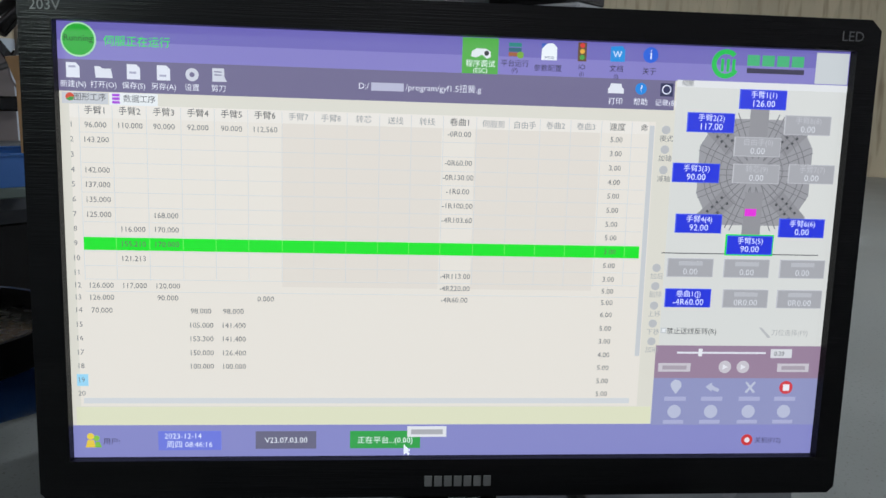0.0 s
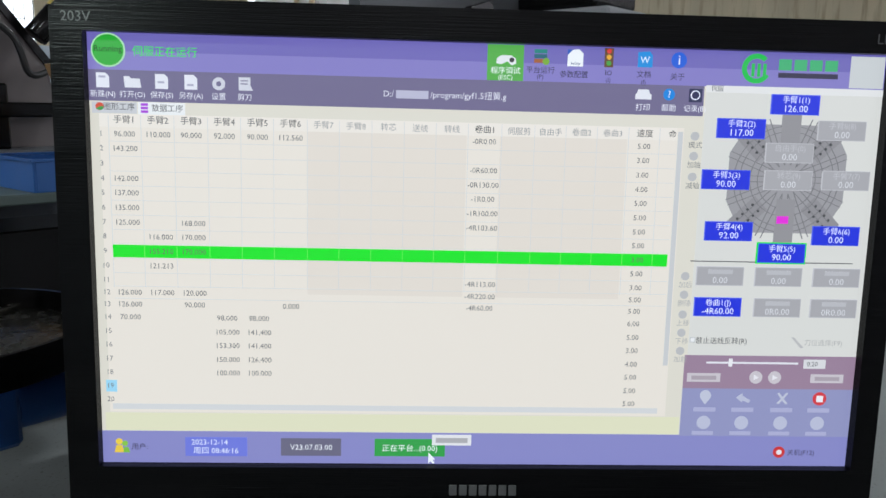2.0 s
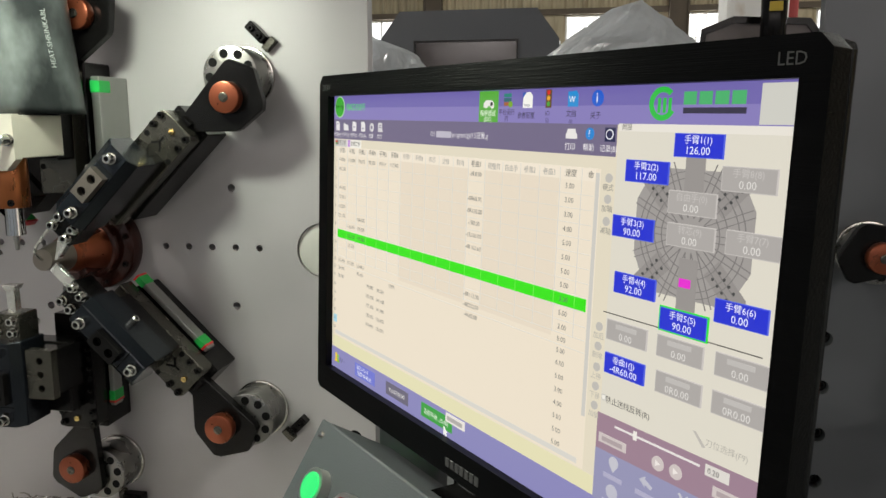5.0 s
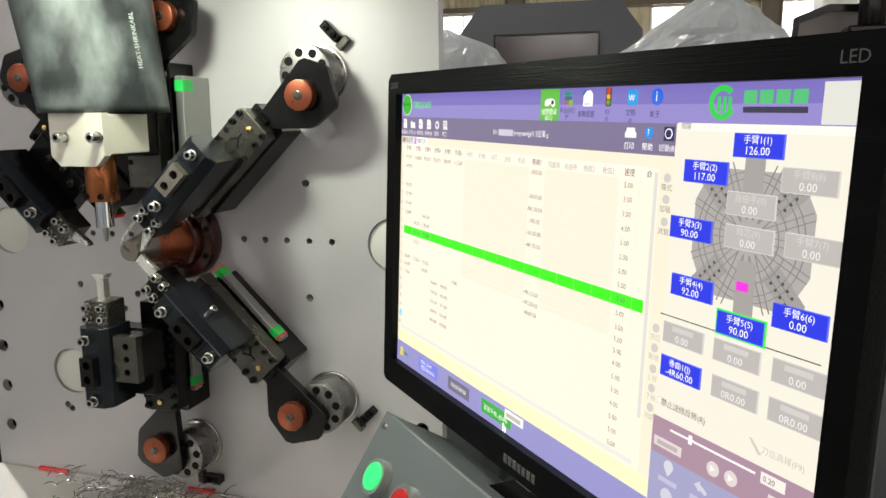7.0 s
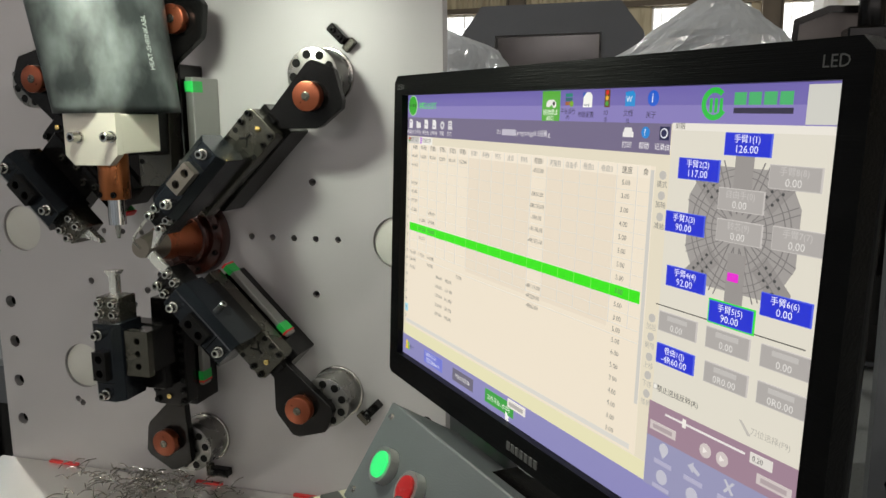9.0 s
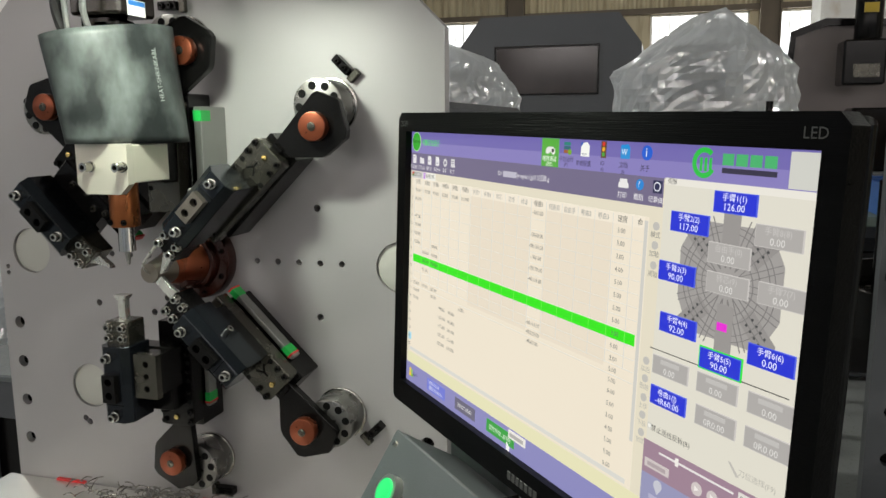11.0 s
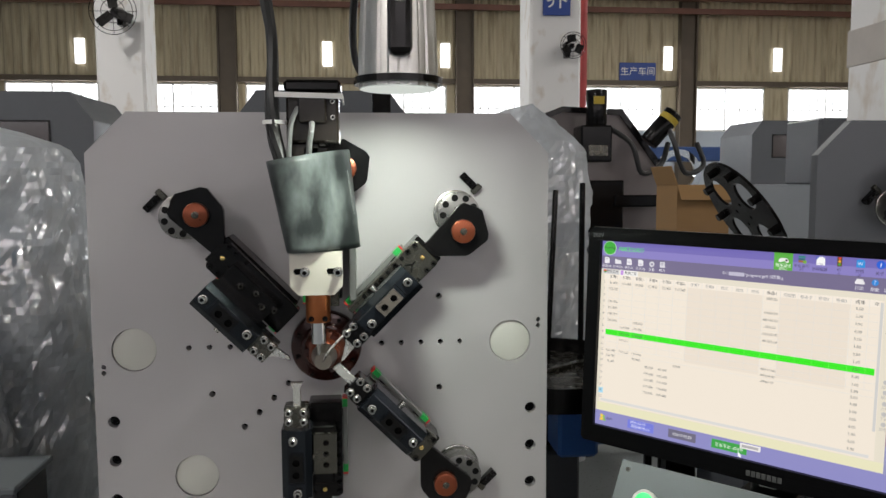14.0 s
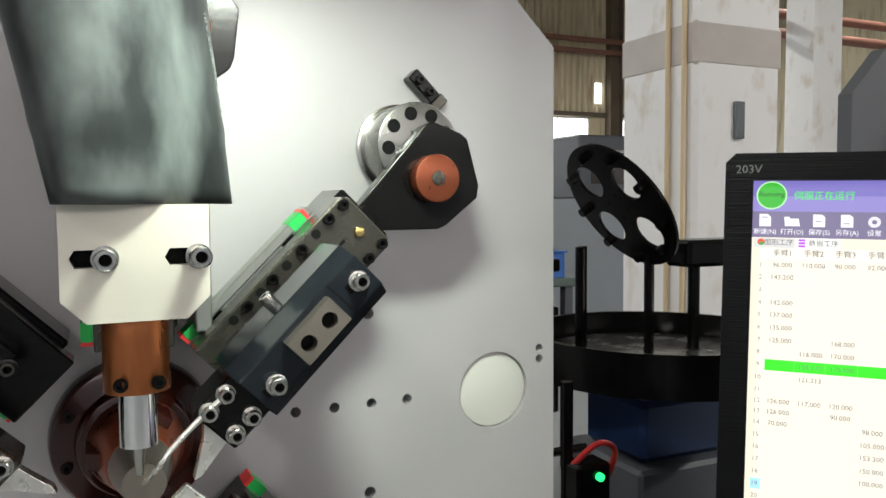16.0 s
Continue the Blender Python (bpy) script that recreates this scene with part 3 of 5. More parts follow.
    part("roller", rod((cx, -0.0577, cs), (cx, -0.0705, cs), 0.0172, seg=40, bevel=0.0016), COPPER, arm, "bronze roller bush", smooth=True)
    part("roller_pin", rod((cx, -0.0705, cs), (cx, -0.0718, cs), 0.0052, seg=20, bevel=0.0005), DARKST, arm, smooth=True)
    screw(arm, cx, -0.0712, cs, 0.0035, 0.001, DARKST)
    # limit stop past the hub
    part("limit_stop", box(0.3225, 0.3335, -0.014, -0.0005, 0.009, 0.036, 0.0012), BLACK, arm, "black limit stop block")
    part("stop_foot", box(0.3195, 0.337, -0.009, -0.0004, -0.0005, 0.0085, 0.001), DARKST, arm)
    for s in (0.0165, 0.0285):
        screw(arm, 0.328, -0.0139, s, 0.0035, 0.004, BLACK)
    return arm


def tool(mach_m, angle, centre, reach, kind, label, out=0.0):
    """The tool holder on a slide: a blued clamp block, its eyelet plate, the screws and the cutter."""
    t = thing("tool_holder", mach_m @ pose(0, 0, ZC, 0, -angle, 0) @ pose(out, 0, 0), label, "tool holder", "tool holders")
    c = centre
    part("carrier", box(0.085, 0.168, -0.1, -0.0735, min(c - 0.016, -0.012), max(c + 0.016, 0.012), 0.0015), BLACK, t)
    bl = prism([(0.0755, c - 0.0205), (0.171, c - 0.0205), (0.171, c + 0.0205), (0.0755, c + 0.0205)], -0.146, -0.1, 0.0)
    # broken front edges, as on a planed block
    long_edges = [e for e in bl.edges if abs(e.verts[0].co.x - e.verts[1].co.x) > 0.05 and min(v.co.y for v in e.verts) < -0.14]
    bmesh.ops.bevel(bl, geom=long_edges, offset=0.009, segments=1, affect="EDGES")
    bmesh.ops.bevel(bl, geom=[e for e in bl.edges if e.calc_face_angle(0) > 0.3], offset=0.0008, segments=1, affect="EDGES")
    part("clamp_block", bl, BLUED, t, "blue-black clamp block with planed edges")
    part("split_line", box(0.1475, 0.1483, -0.1463, -0.14, c - 0.0125, c + 0.0125), HOLE_SHADE, t)
    holes = [ring_points(0.1165, c, 0.0048, 18), ring_points(0.1335, c, 0.0048, 18)]
    part("eyelet_plate", sheet([(0.108, c - 0.009), (0.1425, c - 0.009), (0.1425, c + 0.009), (0.108, c + 0.009)], holes, -0.1555, -0.1462, bevel=0), EYELET if angle == 45 else BLACK, t, "ground steel plate with two holes")
    # dark disc behind each eyelet paints the shade of its bore
    for r in (0.1165, 0.1335):
        part("bore_shade", rod((r, -0.1475, c), (r, -0.1464, c), 0.0052, seg=16), HOLE_SHADE, t)
    for r, s in ((0.0885, c - 0.004), (0.1615, c + 0.001)):
        part("slot", box(r - 0.009, r + 0.007, -0.1466, -0.14, s - 0.004, s + 0.004, 0.0015), HOLE_SHADE, t)
        part("washer", rod((r, -0.1463, s), (r, -0.1495, s), 0.0062, seg=22, bevel=0.0005), STEEL, t, smooth=True)
        screw(t, r, -0.1493, s, 0.0048, 0.0075, STEEL)
    screw(t, 0.121, -0.118, c + 0.0206, 0.0042, 0.008, STEEL, direction=(0, 0, 1))
    # tool head and cutter
    part("tool_head", box(0.047, 0.0765, -0.132, -0.1, c - 0.017, c + 0.015, 0.0012), DARKST if kind == "post" or angle == 135 else BLACK, t)
    for r, s in ((0.0665, c + 0.0095), (0.0535, c + 0.0095), (0.0665, c - 0.0105), (0.0535, c - 0.0105)):
        part("washer", rod((r, -0.1318, s), (r, -0.1338, s), 0.0056, seg=20), STEEL, t, smooth=True)
        screw(t, r, -0.1336, s, 0.0046, 0.0062, STEEL)
    if kind == "blade":
        part("cutter", prism([(0.05, c - 0.012), (0.05, c + 0.008), (reach + 0.02, c - 0.001), (reach, c - 0.013), (reach + 0.004, c - 0.0145)], -0.126, -0.117, 0.0004), CUTST, t, "bright pointed steel cutter")
    elif kind == "post":
        part("cutter", box(reach + 0.006, 0.055, -0.122, -0.112, c - 0.005, c + 0.005, 0.0006), CUTST, t, "bright steel forming post")
        part("cutter_head", prism([(reach, c - 0.009), (reach + 0.006, c - 0.005), (reach + 0.006, c + 0.005), (reach, c + 0.009)], -0.124, -0.110, 0.0004), CUTST, t)
    else:
        part("cutter", box(reach, 0.056, -0.12, -0.114, c - 0.006, c + 0.006, 0.0006), CUTST, t, "flat ground steel bending tool")
    return t


M0 = pose(0, 0, 0)
machine = machine_plate(M0, "spring forming machine with upright grey steel plate and radial slides")
spindle(machine)
slide(M0, 45)
# cover coloured black for the shade on this side of the sleeve
nw = slide(M0, 135, face=BLACK)
for r, s in ((0.096, -0.003), (0.112, 0.005), (0.13, -0.003), (0.152, 0.004)):
    part("cap_screw_seat", rod((r, -0.1001, s), (r, -0.1015, s), 0.0058, seg=20, bevel=0.0006), BLACK, nw, smooth=True)
    screw(nw, r, -0.1013, s, 0.004, 0.003, DARKST)
slide(M0, -45)
# lower slide: shade again put into a black cover colour
slide(M0, -90, face=BLACK)
upper = slide(M0, 90, (0.266, -0.032))
part("side_rail", box(0.075, 0.2, -0.056, -0.0005, -0.047, -0.0365, 0.001), RAIL, upper, "grey guide rail with green end stickers")
for r in (0.182,):
    part("sticker", box(r, r + 0.013, -0.0566, -0.036, -0.0474, -0.0361), GREENS, upper, "bright green sticker")
tool(M0, 45, -0.003, 0.02, "blade", "blued steel tool holder with eyelet plate and bright cutter")
tool(M0, 135, 0.039, 0.022, "blade", "black steel tool holder with a pointed cutter", 0.013)
tool(M0, -45, 0.009, 0.016, "flat", "blued steel tool holder with a flat bending tool")
tool(M0, -90, -0.036, 0.016, "post", "blued steel tool holder with an upright forming post", 0.011)
br = thing("side_bracket", pose(0, 0, ZC, 0, 90, 0), "olive steel bracket with three holes beside the tool holder", "bracket")
part("bracket_plate", sheet([(0.096, -0.0135), (0.151, -0.0135), (0.151, 0.0175), (0.096, 0.0175)], [ring_points(r, 0.003, 0.0042, 14) for r in (0.108, 0.1235, 0.139)], -0.135, -0.125), DARKST, br, "olive tinted ground steel plate")
part("bracket_block", box(0.098, 0.149, -0.1245, -0.0732, -0.012, 0.016, 0.001), BLACK, br)

# bent wire being formed at the nose
wire = link("spring_wire", tube([(0.0, -0.112, ZC), (0.005, -0.129, 1.264), (0.015, -0.131, 1.277), (0.031, -0.133, 1.293), (0.043, -0.134, 1.303)], 0.0017), CUTST, smooth=True)
tagged(wire, "short bright bent wire at the machine's nose", "wire")

# upper tool head with motor, sleeve and copper nozzle
head = thing("motor_head", pose(0, 0, 0), "motor tool head wrapped in a black heat-shrink sleeve", "motor head")
part("mount_block", box(-0.028, 0.022, -0.1, -0.0735, 1.36, 1.43, 0.002), BLACK, head)
part("gear_neck", box(-0.02, 0.014, -0.155, -0.122, 1.41, 1.545, 0.003), BLACK, head)
BX0, BX1, BZ0, BZ1 = -0.037, 0.0300, 1.353, 1.4088
bk = sheet([(BX0 + 0.011, BZ0), (BX1 - 0.011, BZ0), (BX1, BZ0 + 0.011), (BX1, BZ1), (BX0, BZ1), (BX0, BZ0 + 0.011)],
           [[(x + dx, 1.3835 + dz) for dx, dz in ((-0.013, -0.0042), (-0.001, -0.0042), (0.003, -0.002), (0.003, 0.002), (-0.001, 0.0042), (-0.013, 0.0042), (-0.0155, 0))] for x in (-0.0175, 0.0245)], -0.176, -0.166)
part("bracket_front", bk, CREAM, head, "pale nickel-plated bracket plate with two slots")
part("bracket_body", box(BX0 + 0.001, BX1 - 0.001, -0.1655, -0.1, BZ0 + 0.012, BZ1 - 0.001, 0.001), CREAM, head)
# dark strip that paints the shade behind the two slots
part("slot_shade", box(BX0 + 0.004, BX1 - 0.004, -0.1665, -0.164, 1.376, 1.391), HOLE_SHADE, head)
for x in (-0.0175, 0.0245):
    part("washer", rod((x, -0.1763, 1.3835), (x, -0.1785, 1.3835), 0.0062, seg=22), STEEL, head, smooth=True)
    screw(head, x, -0.1783, 1.3835, 0.0052, 0.012, STEEL)
part("nozzle", rod((-0.0035, -0.143, 1.364), (-0.0035, -0.143, 1.313), 0.0165, seg=36, bevel=0.001), NOZZLE, head, "round copper nozzle", smooth=True)
for x in (-0.012, 0.006):
    screw(head, x, -0.1575, 1.319, 0.0036, 0.0025, BLACK)
part("shaft", rod((-0.0035, -0.143, 1.314), (-0.0035, -0.143, 1.284), 0.0095, seg=24), CHROME, head, "polished steel shaft", smooth=True)
part("shaft_tip", rod((-0.0035, -0.143, 1.284), (-0.0035, -0.143, 1.268), 0.0035, 0.002, 14), STEEL, head, smooth=True)

# flattened sleeve: an open tube with rounded section, wider and tilted at its top
def sleeve():
    b = bmesh.new()
    n, rows_, prev = 44, 16, None
    for k in range(rows_ + 1):
        f = k / rows_
        la, lb = 0.068 + 0.004 * f, 0.026 + 0.008 * f
        cx, cy = 0.007 - 0.019 * f, -0.139
        co, si = math.cos(radians(52)), math.sin(radians(52))
        ring = []
        for i in range(n):
            a = 2 * math.pi * i / n
            ca, sa = math.cos(a), math.sin(a)
            pa, pb = la * math.copysign(abs(ca) ** 0.9, ca), lb * math.copysign(abs(sa) ** 1.1, sa)
            x, y = cx + pa * co + pb * si, cy + pa * si - pb * co
            z = 1.409 + (0.126 + 0.009 * x / 0.05) * f
            w = noise.noise(Vector((x * 28, y * 28, z * 16))) * 0.0022 + (0.0012 if 0.30 < f < 0.36 else 0)
            nx, ny = sa * si, -sa * co
            ring.append(b.verts.new((x + nx * w, y + ny * w, z)))
        if prev:
            for i in range(n):
                b.faces.new((prev[i], prev[(i + 1) % n], ring[(i + 1) % n], ring[i]))
        prev = ring
    return b


FADED = mat("faded_grey_print", (0.24, 0.26, 0.25), 0.5, 0, 0.3, 60)
sl = part("sleeve", sleeve(), SLEEVE, head, "dull black heat-shrink sleeve with scuffs", smooth=True)
sl.modifiers.new("wall", "SOLIDIFY").thickness = 0.0016
txt = writing([("HEAT-SHRINKABLE", 0, 0, 0.0075, "CENTER")], "sleeve_print", FADED, head, "faded white print")
txt.matrix_local = pose(0.0408, -0.1266, 1.487, 0, -8.6, 0) @ pose(0, 0, 0, 0, -90, 66)
part("motor_body", box(-0.038, 0.028, -0.168, -0.105, 1.5485, 1.612, 0.003), MOTOR, head, "brown-black servo motor")
part("motor_foot", box(-0.035, 0.002, -0.155, -0.118, 1.5, 1.5485, 0.002), MOTOR, head)
part("motor_cap", box(-0.041, 0.031, -0.166, -0.098, 1.612, 1.628, 0.004), BLACK, head)
part("connector_box", box(-0.022, 0.013, -0.182, -0.1678, 1.573, 1.607, 0.002), MOTOR, head)
for z in (1.58, 1.6):
    screw(head, 0.0205, -0.168, z, 0.0034, 0.004, STEEL)
part("zip_tie", sheet([(-0.05, 1.604), (0.034, 1.602), (0.034, 1.6085), (-0.05, 1.6105)], [], -0.1842, -0.1825), TIE, head, "white nylon cable tie")
part("zip_tie_side", box(0.0322, 0.034, -0.1825, -0.1, 1.602, 1.6085), TIE, head)
part("cable_tie", sheet(ring_points(-0.0525, -0.164, 0.0115, 20), [ring_points(-0.0525, -0.164, 0.0102, 20)], -0.0025, 0.0025, m=pose(0, -0.164 + 0.164, 1.574, -90, 0, 0) @ Matrix.Scale(1.35, 4, (1, 0, 0)) @ Matrix.Translation((0.0136, 0, 0))), TIE, head, "small white nylon cable tie")
part("motor_label", box(0.0281, 0.0286, -0.155, -0.125, 1.548, 1.565), TIE, head, "small white and blue rating label")
part("label_band", box(0.0287, 0.0289, -0.154, -0.126, 1.559, 1.564), mat("blue_print", (0.03, 0.2, 0.6), 0.4, 0, 0.05, 30), head, "blue band of the rating label")
for i, (x, y) in enumerate(((-0.05, -0.165), (-0.056, -0.155))):
    part("cable", tube([(x + 0.016, y, 1.5), (x, y - 0.004, 1.55), (x - 0.004, y, 1.6), (x - 0.006 + 0.004 * i, y + 0.02, 1.68), (x - 0.02, y + 0.06, 1.8), (x - 0.03, y + 0.16, 2.1)], 0.0075 if i == 0 else 0.0062), CABLE, head, "black braided cable", smooth=True)
part("hose", tube([(-0.005, -0.178, 1.575), (-0.006, -0.183, 1.56), (-0.009, -0.178, 1.545), (-0.011, -0.165, 1.52)], 0.0036), LEADG, head, "grey flexible lead", smooth=True)
part("hose", tube([(-0.022, -0.176, 1.592), (-0.031, -0.181, 1.57), (-0.036, -0.172, 1.52)], 0.0034), LEADG, head, "grey flexible lead", smooth=True)

# chip tray under the plate, with scrap wire
tray = thing("chip_tray", pose(0, 0, 0), "grey steel chip tray below the front plate", "tray")
part("tray_floor", box(-0.36, 0.36, -0.42, -0.001, 0.885, 0.9, 0.002), ALU, tray)
for x0, x1 in ((-0.27, -0.22), (-0.02, 0.02), (0.13, 0.19)):
    part("red_mark", box(x0, x1, -0.006, -0.001, 0.9002, 0.9035), REDS, tray, "short red paint mark")
bm = bmesh.new()
for _ in range(190):
    x, y = random.gauss(-0.07, 0.06), -abs(random.gauss(0.0, 0.05)) - 0.015
    if abs(x) > 0.3 or y < -0.3:
        continue
    z = 0.903 + random.random() * 0.018
    a, b_ = random.uniform(0, 6.28), random.uniform(-0.4, 0.4)
    d = Vector((math.cos(a), math.sin(a), b_ * 0.5)) * random.uniform(0.006, 0.014)
    p = Vector((x, y, z))
    tube([p - d, p + Vector((0, 0, 0.003)), p + d, p + d + Vector((-d.y, d.x, 0)) * 0.6], 0.0009, bm, 5)
tagged(link("scrap_springs", bm, STEEL), "heap of small bright scrap wire springs in the tray", "scrap", kind="stuff")

# work lamp over the plate
lamp = thing("work_lamp", pose(0.1, -0.257, 1.606), "aluminium machine work lamp with a bright round lens", "lamp")
prof = bmesh.new()
n = 96
prev = None
for z, r in ((0.0, 0.0455), (0.012, 0.0465), (0.05, 0.0455), (0.104, 0.0425), (0.16, 0.0415), (0.2, 0.040)):
    ring = []
    for i in range(n):
        a = 2 * math.pi * i / n
        rr = r * (1.0 if (i // 4) % 2 else 0.965)
        ring.append(prof.verts.new((rr * math.cos(a), rr * math.sin(a), z)))
    if prev:
        for i in range(n):
            prof.faces.new((prev[i], prev[(i + 1) % n], ring[(i + 1) % n], ring[i]))
    prev = ring
prof.faces.new(prev)
part("heat_sink", prof, ALU, lamp, "ribbed aluminium heat sink")
part("rim", sheet(ring_points(0, 0, 0.0515, 48), [ring_points(0, 0, 0.0445, 48)], 0.0, 0.008, m=pose(0, 0, 0.004, 90, 0, 0)), BLACK, lamp, "black lens rim")
part("lens", rod((0, 0, -0.001), (0, 0, 0.003), 0.0440, seg=40), LAMPG, lamp, "glowing lens")
part("hinge", box(-0.0135, 0.0135, -0.062, -0.036, 0.03, 0.14, 0.008, segments=2), BLACK, lamp, "black swivel hinge")
part("hinge_screw", box(-0.006, 0.006, -0.0645, -0.0615, 0.086, 0.098, 0.001), STEEL, lamp)
part("yoke", tube([(0, -0.05, 0.13), (0, -0.055, 0.2), (0, 0.0, 0.25), (-0.01, 0.15, 0.22), (-0.012, 0.285, 0.12)], 0.0115), BLACK, lamp, "black bent lamp arm", smooth=True)
part("post", box(-0.026, 0.002, 0.289, 0.315, -0.144, 0.135, 0.002), BLACK, lamp, "black square lamp post")
part("lead", tube([(-0.03, 0.02, 0.2), (-0.05, 0.08, 0.12), (-0.05, 0.2, 0.06), (-0.022, 0.3, 0.04)], 0.005), CABLE, lamp, smooth=True)
area_lamp("work_light", pose(0.1, -0.257, 1.6035) @ pose(0, 0, 0, 6, 0, 0), 0.085, 3.1, (0.91, 1.0, 0.88), spread=164)
# ---- the operator's monitor ----
MON = pose(0.568, -0.4135, 1.365, 0, 0, -46.6) @ pose(0, 0, 0, -2.0, 0, 0) @ pose(-0.0765, 0, -0.0705, 0, 0.8, 0)
monitor = thing("monitor", MON, "black flat computer monitor with brushed bezel showing a machine program", "monitor")
WL, WR, H2, SW2, SH2 = 0.2365, 0.2328, 0.1410, 0.2195, 0.1222
SZ = 0.0015
part("bezel", sheet([(-WL, -H2 + 0.004), (-WL + 0.004, -H2), (WR - 0.004, -H2), (WR, -H2 + 0.004), (WR, H2 - 0.006), (WR - 0.006, H2), (-WL + 0.006, H2), (-WL, H2 - 0.006)],
     [[(-SW2, SZ - SH2 * 0.978), (SW2, SZ - SH2 * 0.978), (SW2, SZ + SH2), (-SW2, SZ + SH2)]], -0.0065, 0.006), BEZEL, monitor, "black brushed plastic bezel")
part("housing", box(-WL + 0.0015, WR - 0.0015, 0.0062, 0.016, -H2 + 0.0015, H2 - 0.0015, 0.004, segments=2), BEZELS, monitor)
part("rear_bulge", box(-0.15, 0.15, 0.0182, 0.052, -0.1, 0.1, 0.008, segments=2), BEZELS, monitor)
screen = part("screen", box(-SW2 - 0.002, SW2 + 0.002, 0.0005, 0.005, SZ - SH2 - 0.002, SZ + SH2 + 0.002), BEZELS, monitor, "lit screen with a program table")
SE = 0.94
INKS = {}


def ink(r, g, b):
    """A screen colour, from display values of 0 to 255."""
    k = (r, g, b)
    if k not in INKS:
        lin = [((c / 255 + 0.055) / 1.055) ** 2.4 if c > 10 else c / 255 / 12.92 for c in k]
        INKS[k] = glow("screen_ink", lin, SE)
    return INKS[k]


def sx(x):
    # the side panel sits a little further in than the table's scale gives
    if 1230 < x < 1598:
        x -= 8
    return -SW2 + x / 1600 * 2 * SW2


def sz(y):
    return SZ + SH2 - y / 900 * 2 * SH2


def pane(name, x0, y0, x1, y1, colour, layer=1, label=""):
    y = -0.00015 * layer
    return part(name, box(sx(x0), sx(x1), y, 0.0006, sz(y1), sz(y0)), ink(*colour), screen, label)


def blob(name, pts, colour, layer=3):
    y = -0.00015 * layer
    return part(name, prism([(sx(a), sz(b)) for a, b in pts], y, 0.0006), ink(*colour), screen)


def dot(name, x, y, r, colour, layer=3, n=24):
    return blob(name, [(x + r * math.cos(2 * math.pi * i / n), y + r * math.sin(2 * math.pi * i / n)) for i in range(n)], colour, layer)


def words(name, items, colour, layer=5):
    """items: (text, x, y, height) centred on screen units; one mesh of words."""
    k = 2 * SW2 / 1600
    return tagged(writing([(s, sx(x), sz(y), h * k, "CENTER") for s, x, y, h in items], name, ink(*colour), screen, depth=0.00015 * layer), kind="stuff")


WHITE, GREYT = (237, 226, 210), (150, 148, 146)
pane("backdrop", 0, 0, 1600, 900, (226, 218, 200))
pane("title_bar", 0, 0, 1600, 36, (112, 102, 176), 2, "violet title bar")
pane("title_bar", 0, 36, 1600, 72, (134, 124, 190), 2, "violet title bar")
pane("tool_bar", 0, 72, 1236, 133, (112, 103, 136), 2, "grey-violet tool bar")
pane("table", 18, 158, 1192, 778, WHITE, 2, "white program table")
pane("grey_area", 427, 184, 747, 520, (231, 219, 203), 3)
pane("grey_area", 815, 184, 1075, 520, (231, 219, 203), 3)
pane("header_band", 18, 158, 1178, 184, (240, 230, 216), 3)
pane("scroll_bar", 1180, 166, 1190, 664, (205, 203, 200), 3)
pane("scroll_bar", 24, 760, 1174, 772, (216, 214, 210), 3)
pane("yellow_strip", 8, 780, 1232, 819, (228, 224, 188), 2, "pale yellow strip")
pane("status_bar", 0, 820, 1600, 900, (138, 136, 192), 2, "blue-violet status bar")
pane("side_panel", 1240, 70, 1600, 640, (222, 218, 208), 2, "pale side panel with machine diagram")
pane("side_title", 1240, 70, 1600, 84, (232, 228, 222), 3)
pane("feed_panel", 1234, 640, 1600, 714, (156, 128, 148), 3, "dusky purple feed panel")
pane("action_panel", 1234, 714, 1600, 822, (148, 148, 186), 3, "blue-grey action panel")
bm = bmesh.new()
rows_y = [198, 227, 257, 287, 316, 346, 376, 405, 435, 465, 495, 521, 546, 573, 603, 632, 662, 691, 721, 750]
for a, b_ in zip(rows_y[:-8], rows_y[1:]):
    y = (a + b_) / 2
    box(sx(36), sx(1176), -0.0007, 0.0006, sz(y + 0.5), sz(y - 0.5), bm=bm)
for x in (36, 99, 164, 230, 295, 360, 427, 491, 556, 621, 685, 750, 818, 885, 949, 1013, 1078, 1142):
    box(sx(x - 0.5), sx(x + 0.5), -0.0007, 0.0006, sz(510), sz(160), bm=bm)
part("table_grid", bm, ink(214, 212, 208), screen)
ROW = 435
pane("current_line", 36, ROW - 13, 1174, ROW + 13, (44, 228, 10), 5, "bright green current row")
bm = bmesh.new()
for x in (99, 164, 230, 295, 360, 427, 491, 556, 621, 685, 750, 818, 885, 949, 1013, 1078, 1142):
    box(sx(x - 0.7), sx(x + 0.7), -0.0009, 0.0006, sz(ROW + 13), sz(ROW - 13), bm=bm)
part("row_cell", bm, ink(120, 236, 90), screen)
heads = [("手臂%d" % (i + 1), 67 + 65.3 * i, 170, 17) for i in range(6)]
words("column_head", heads + [("卷曲1", 784, 172, 17), ("速度", 1111, 172, 17), ("命", 1168, 172, 16)], (52, 50, 50), 6)
words("column_head", [("手臂7", 459, 171, 16), ("手臂8", 524, 172, 16), ("转芯", 589, 172, 16), ("送线", 653, 173, 16), ("转线", 717, 173, 16), ("伺服剪", 853, 174, 16), ("自由手", 917, 174, 16), ("卷曲2", 981, 173, 16), ("卷曲3", 1045, 173, 16)], GREYT, 6)
words("row_number_column", [(str(i + 1), 21, y, 15) for i, y in enumerate(rows_y)], (118, 116, 116), 6)
pane("row_mark", 12, 709, 34, 734, (160, 214, 236), 4)
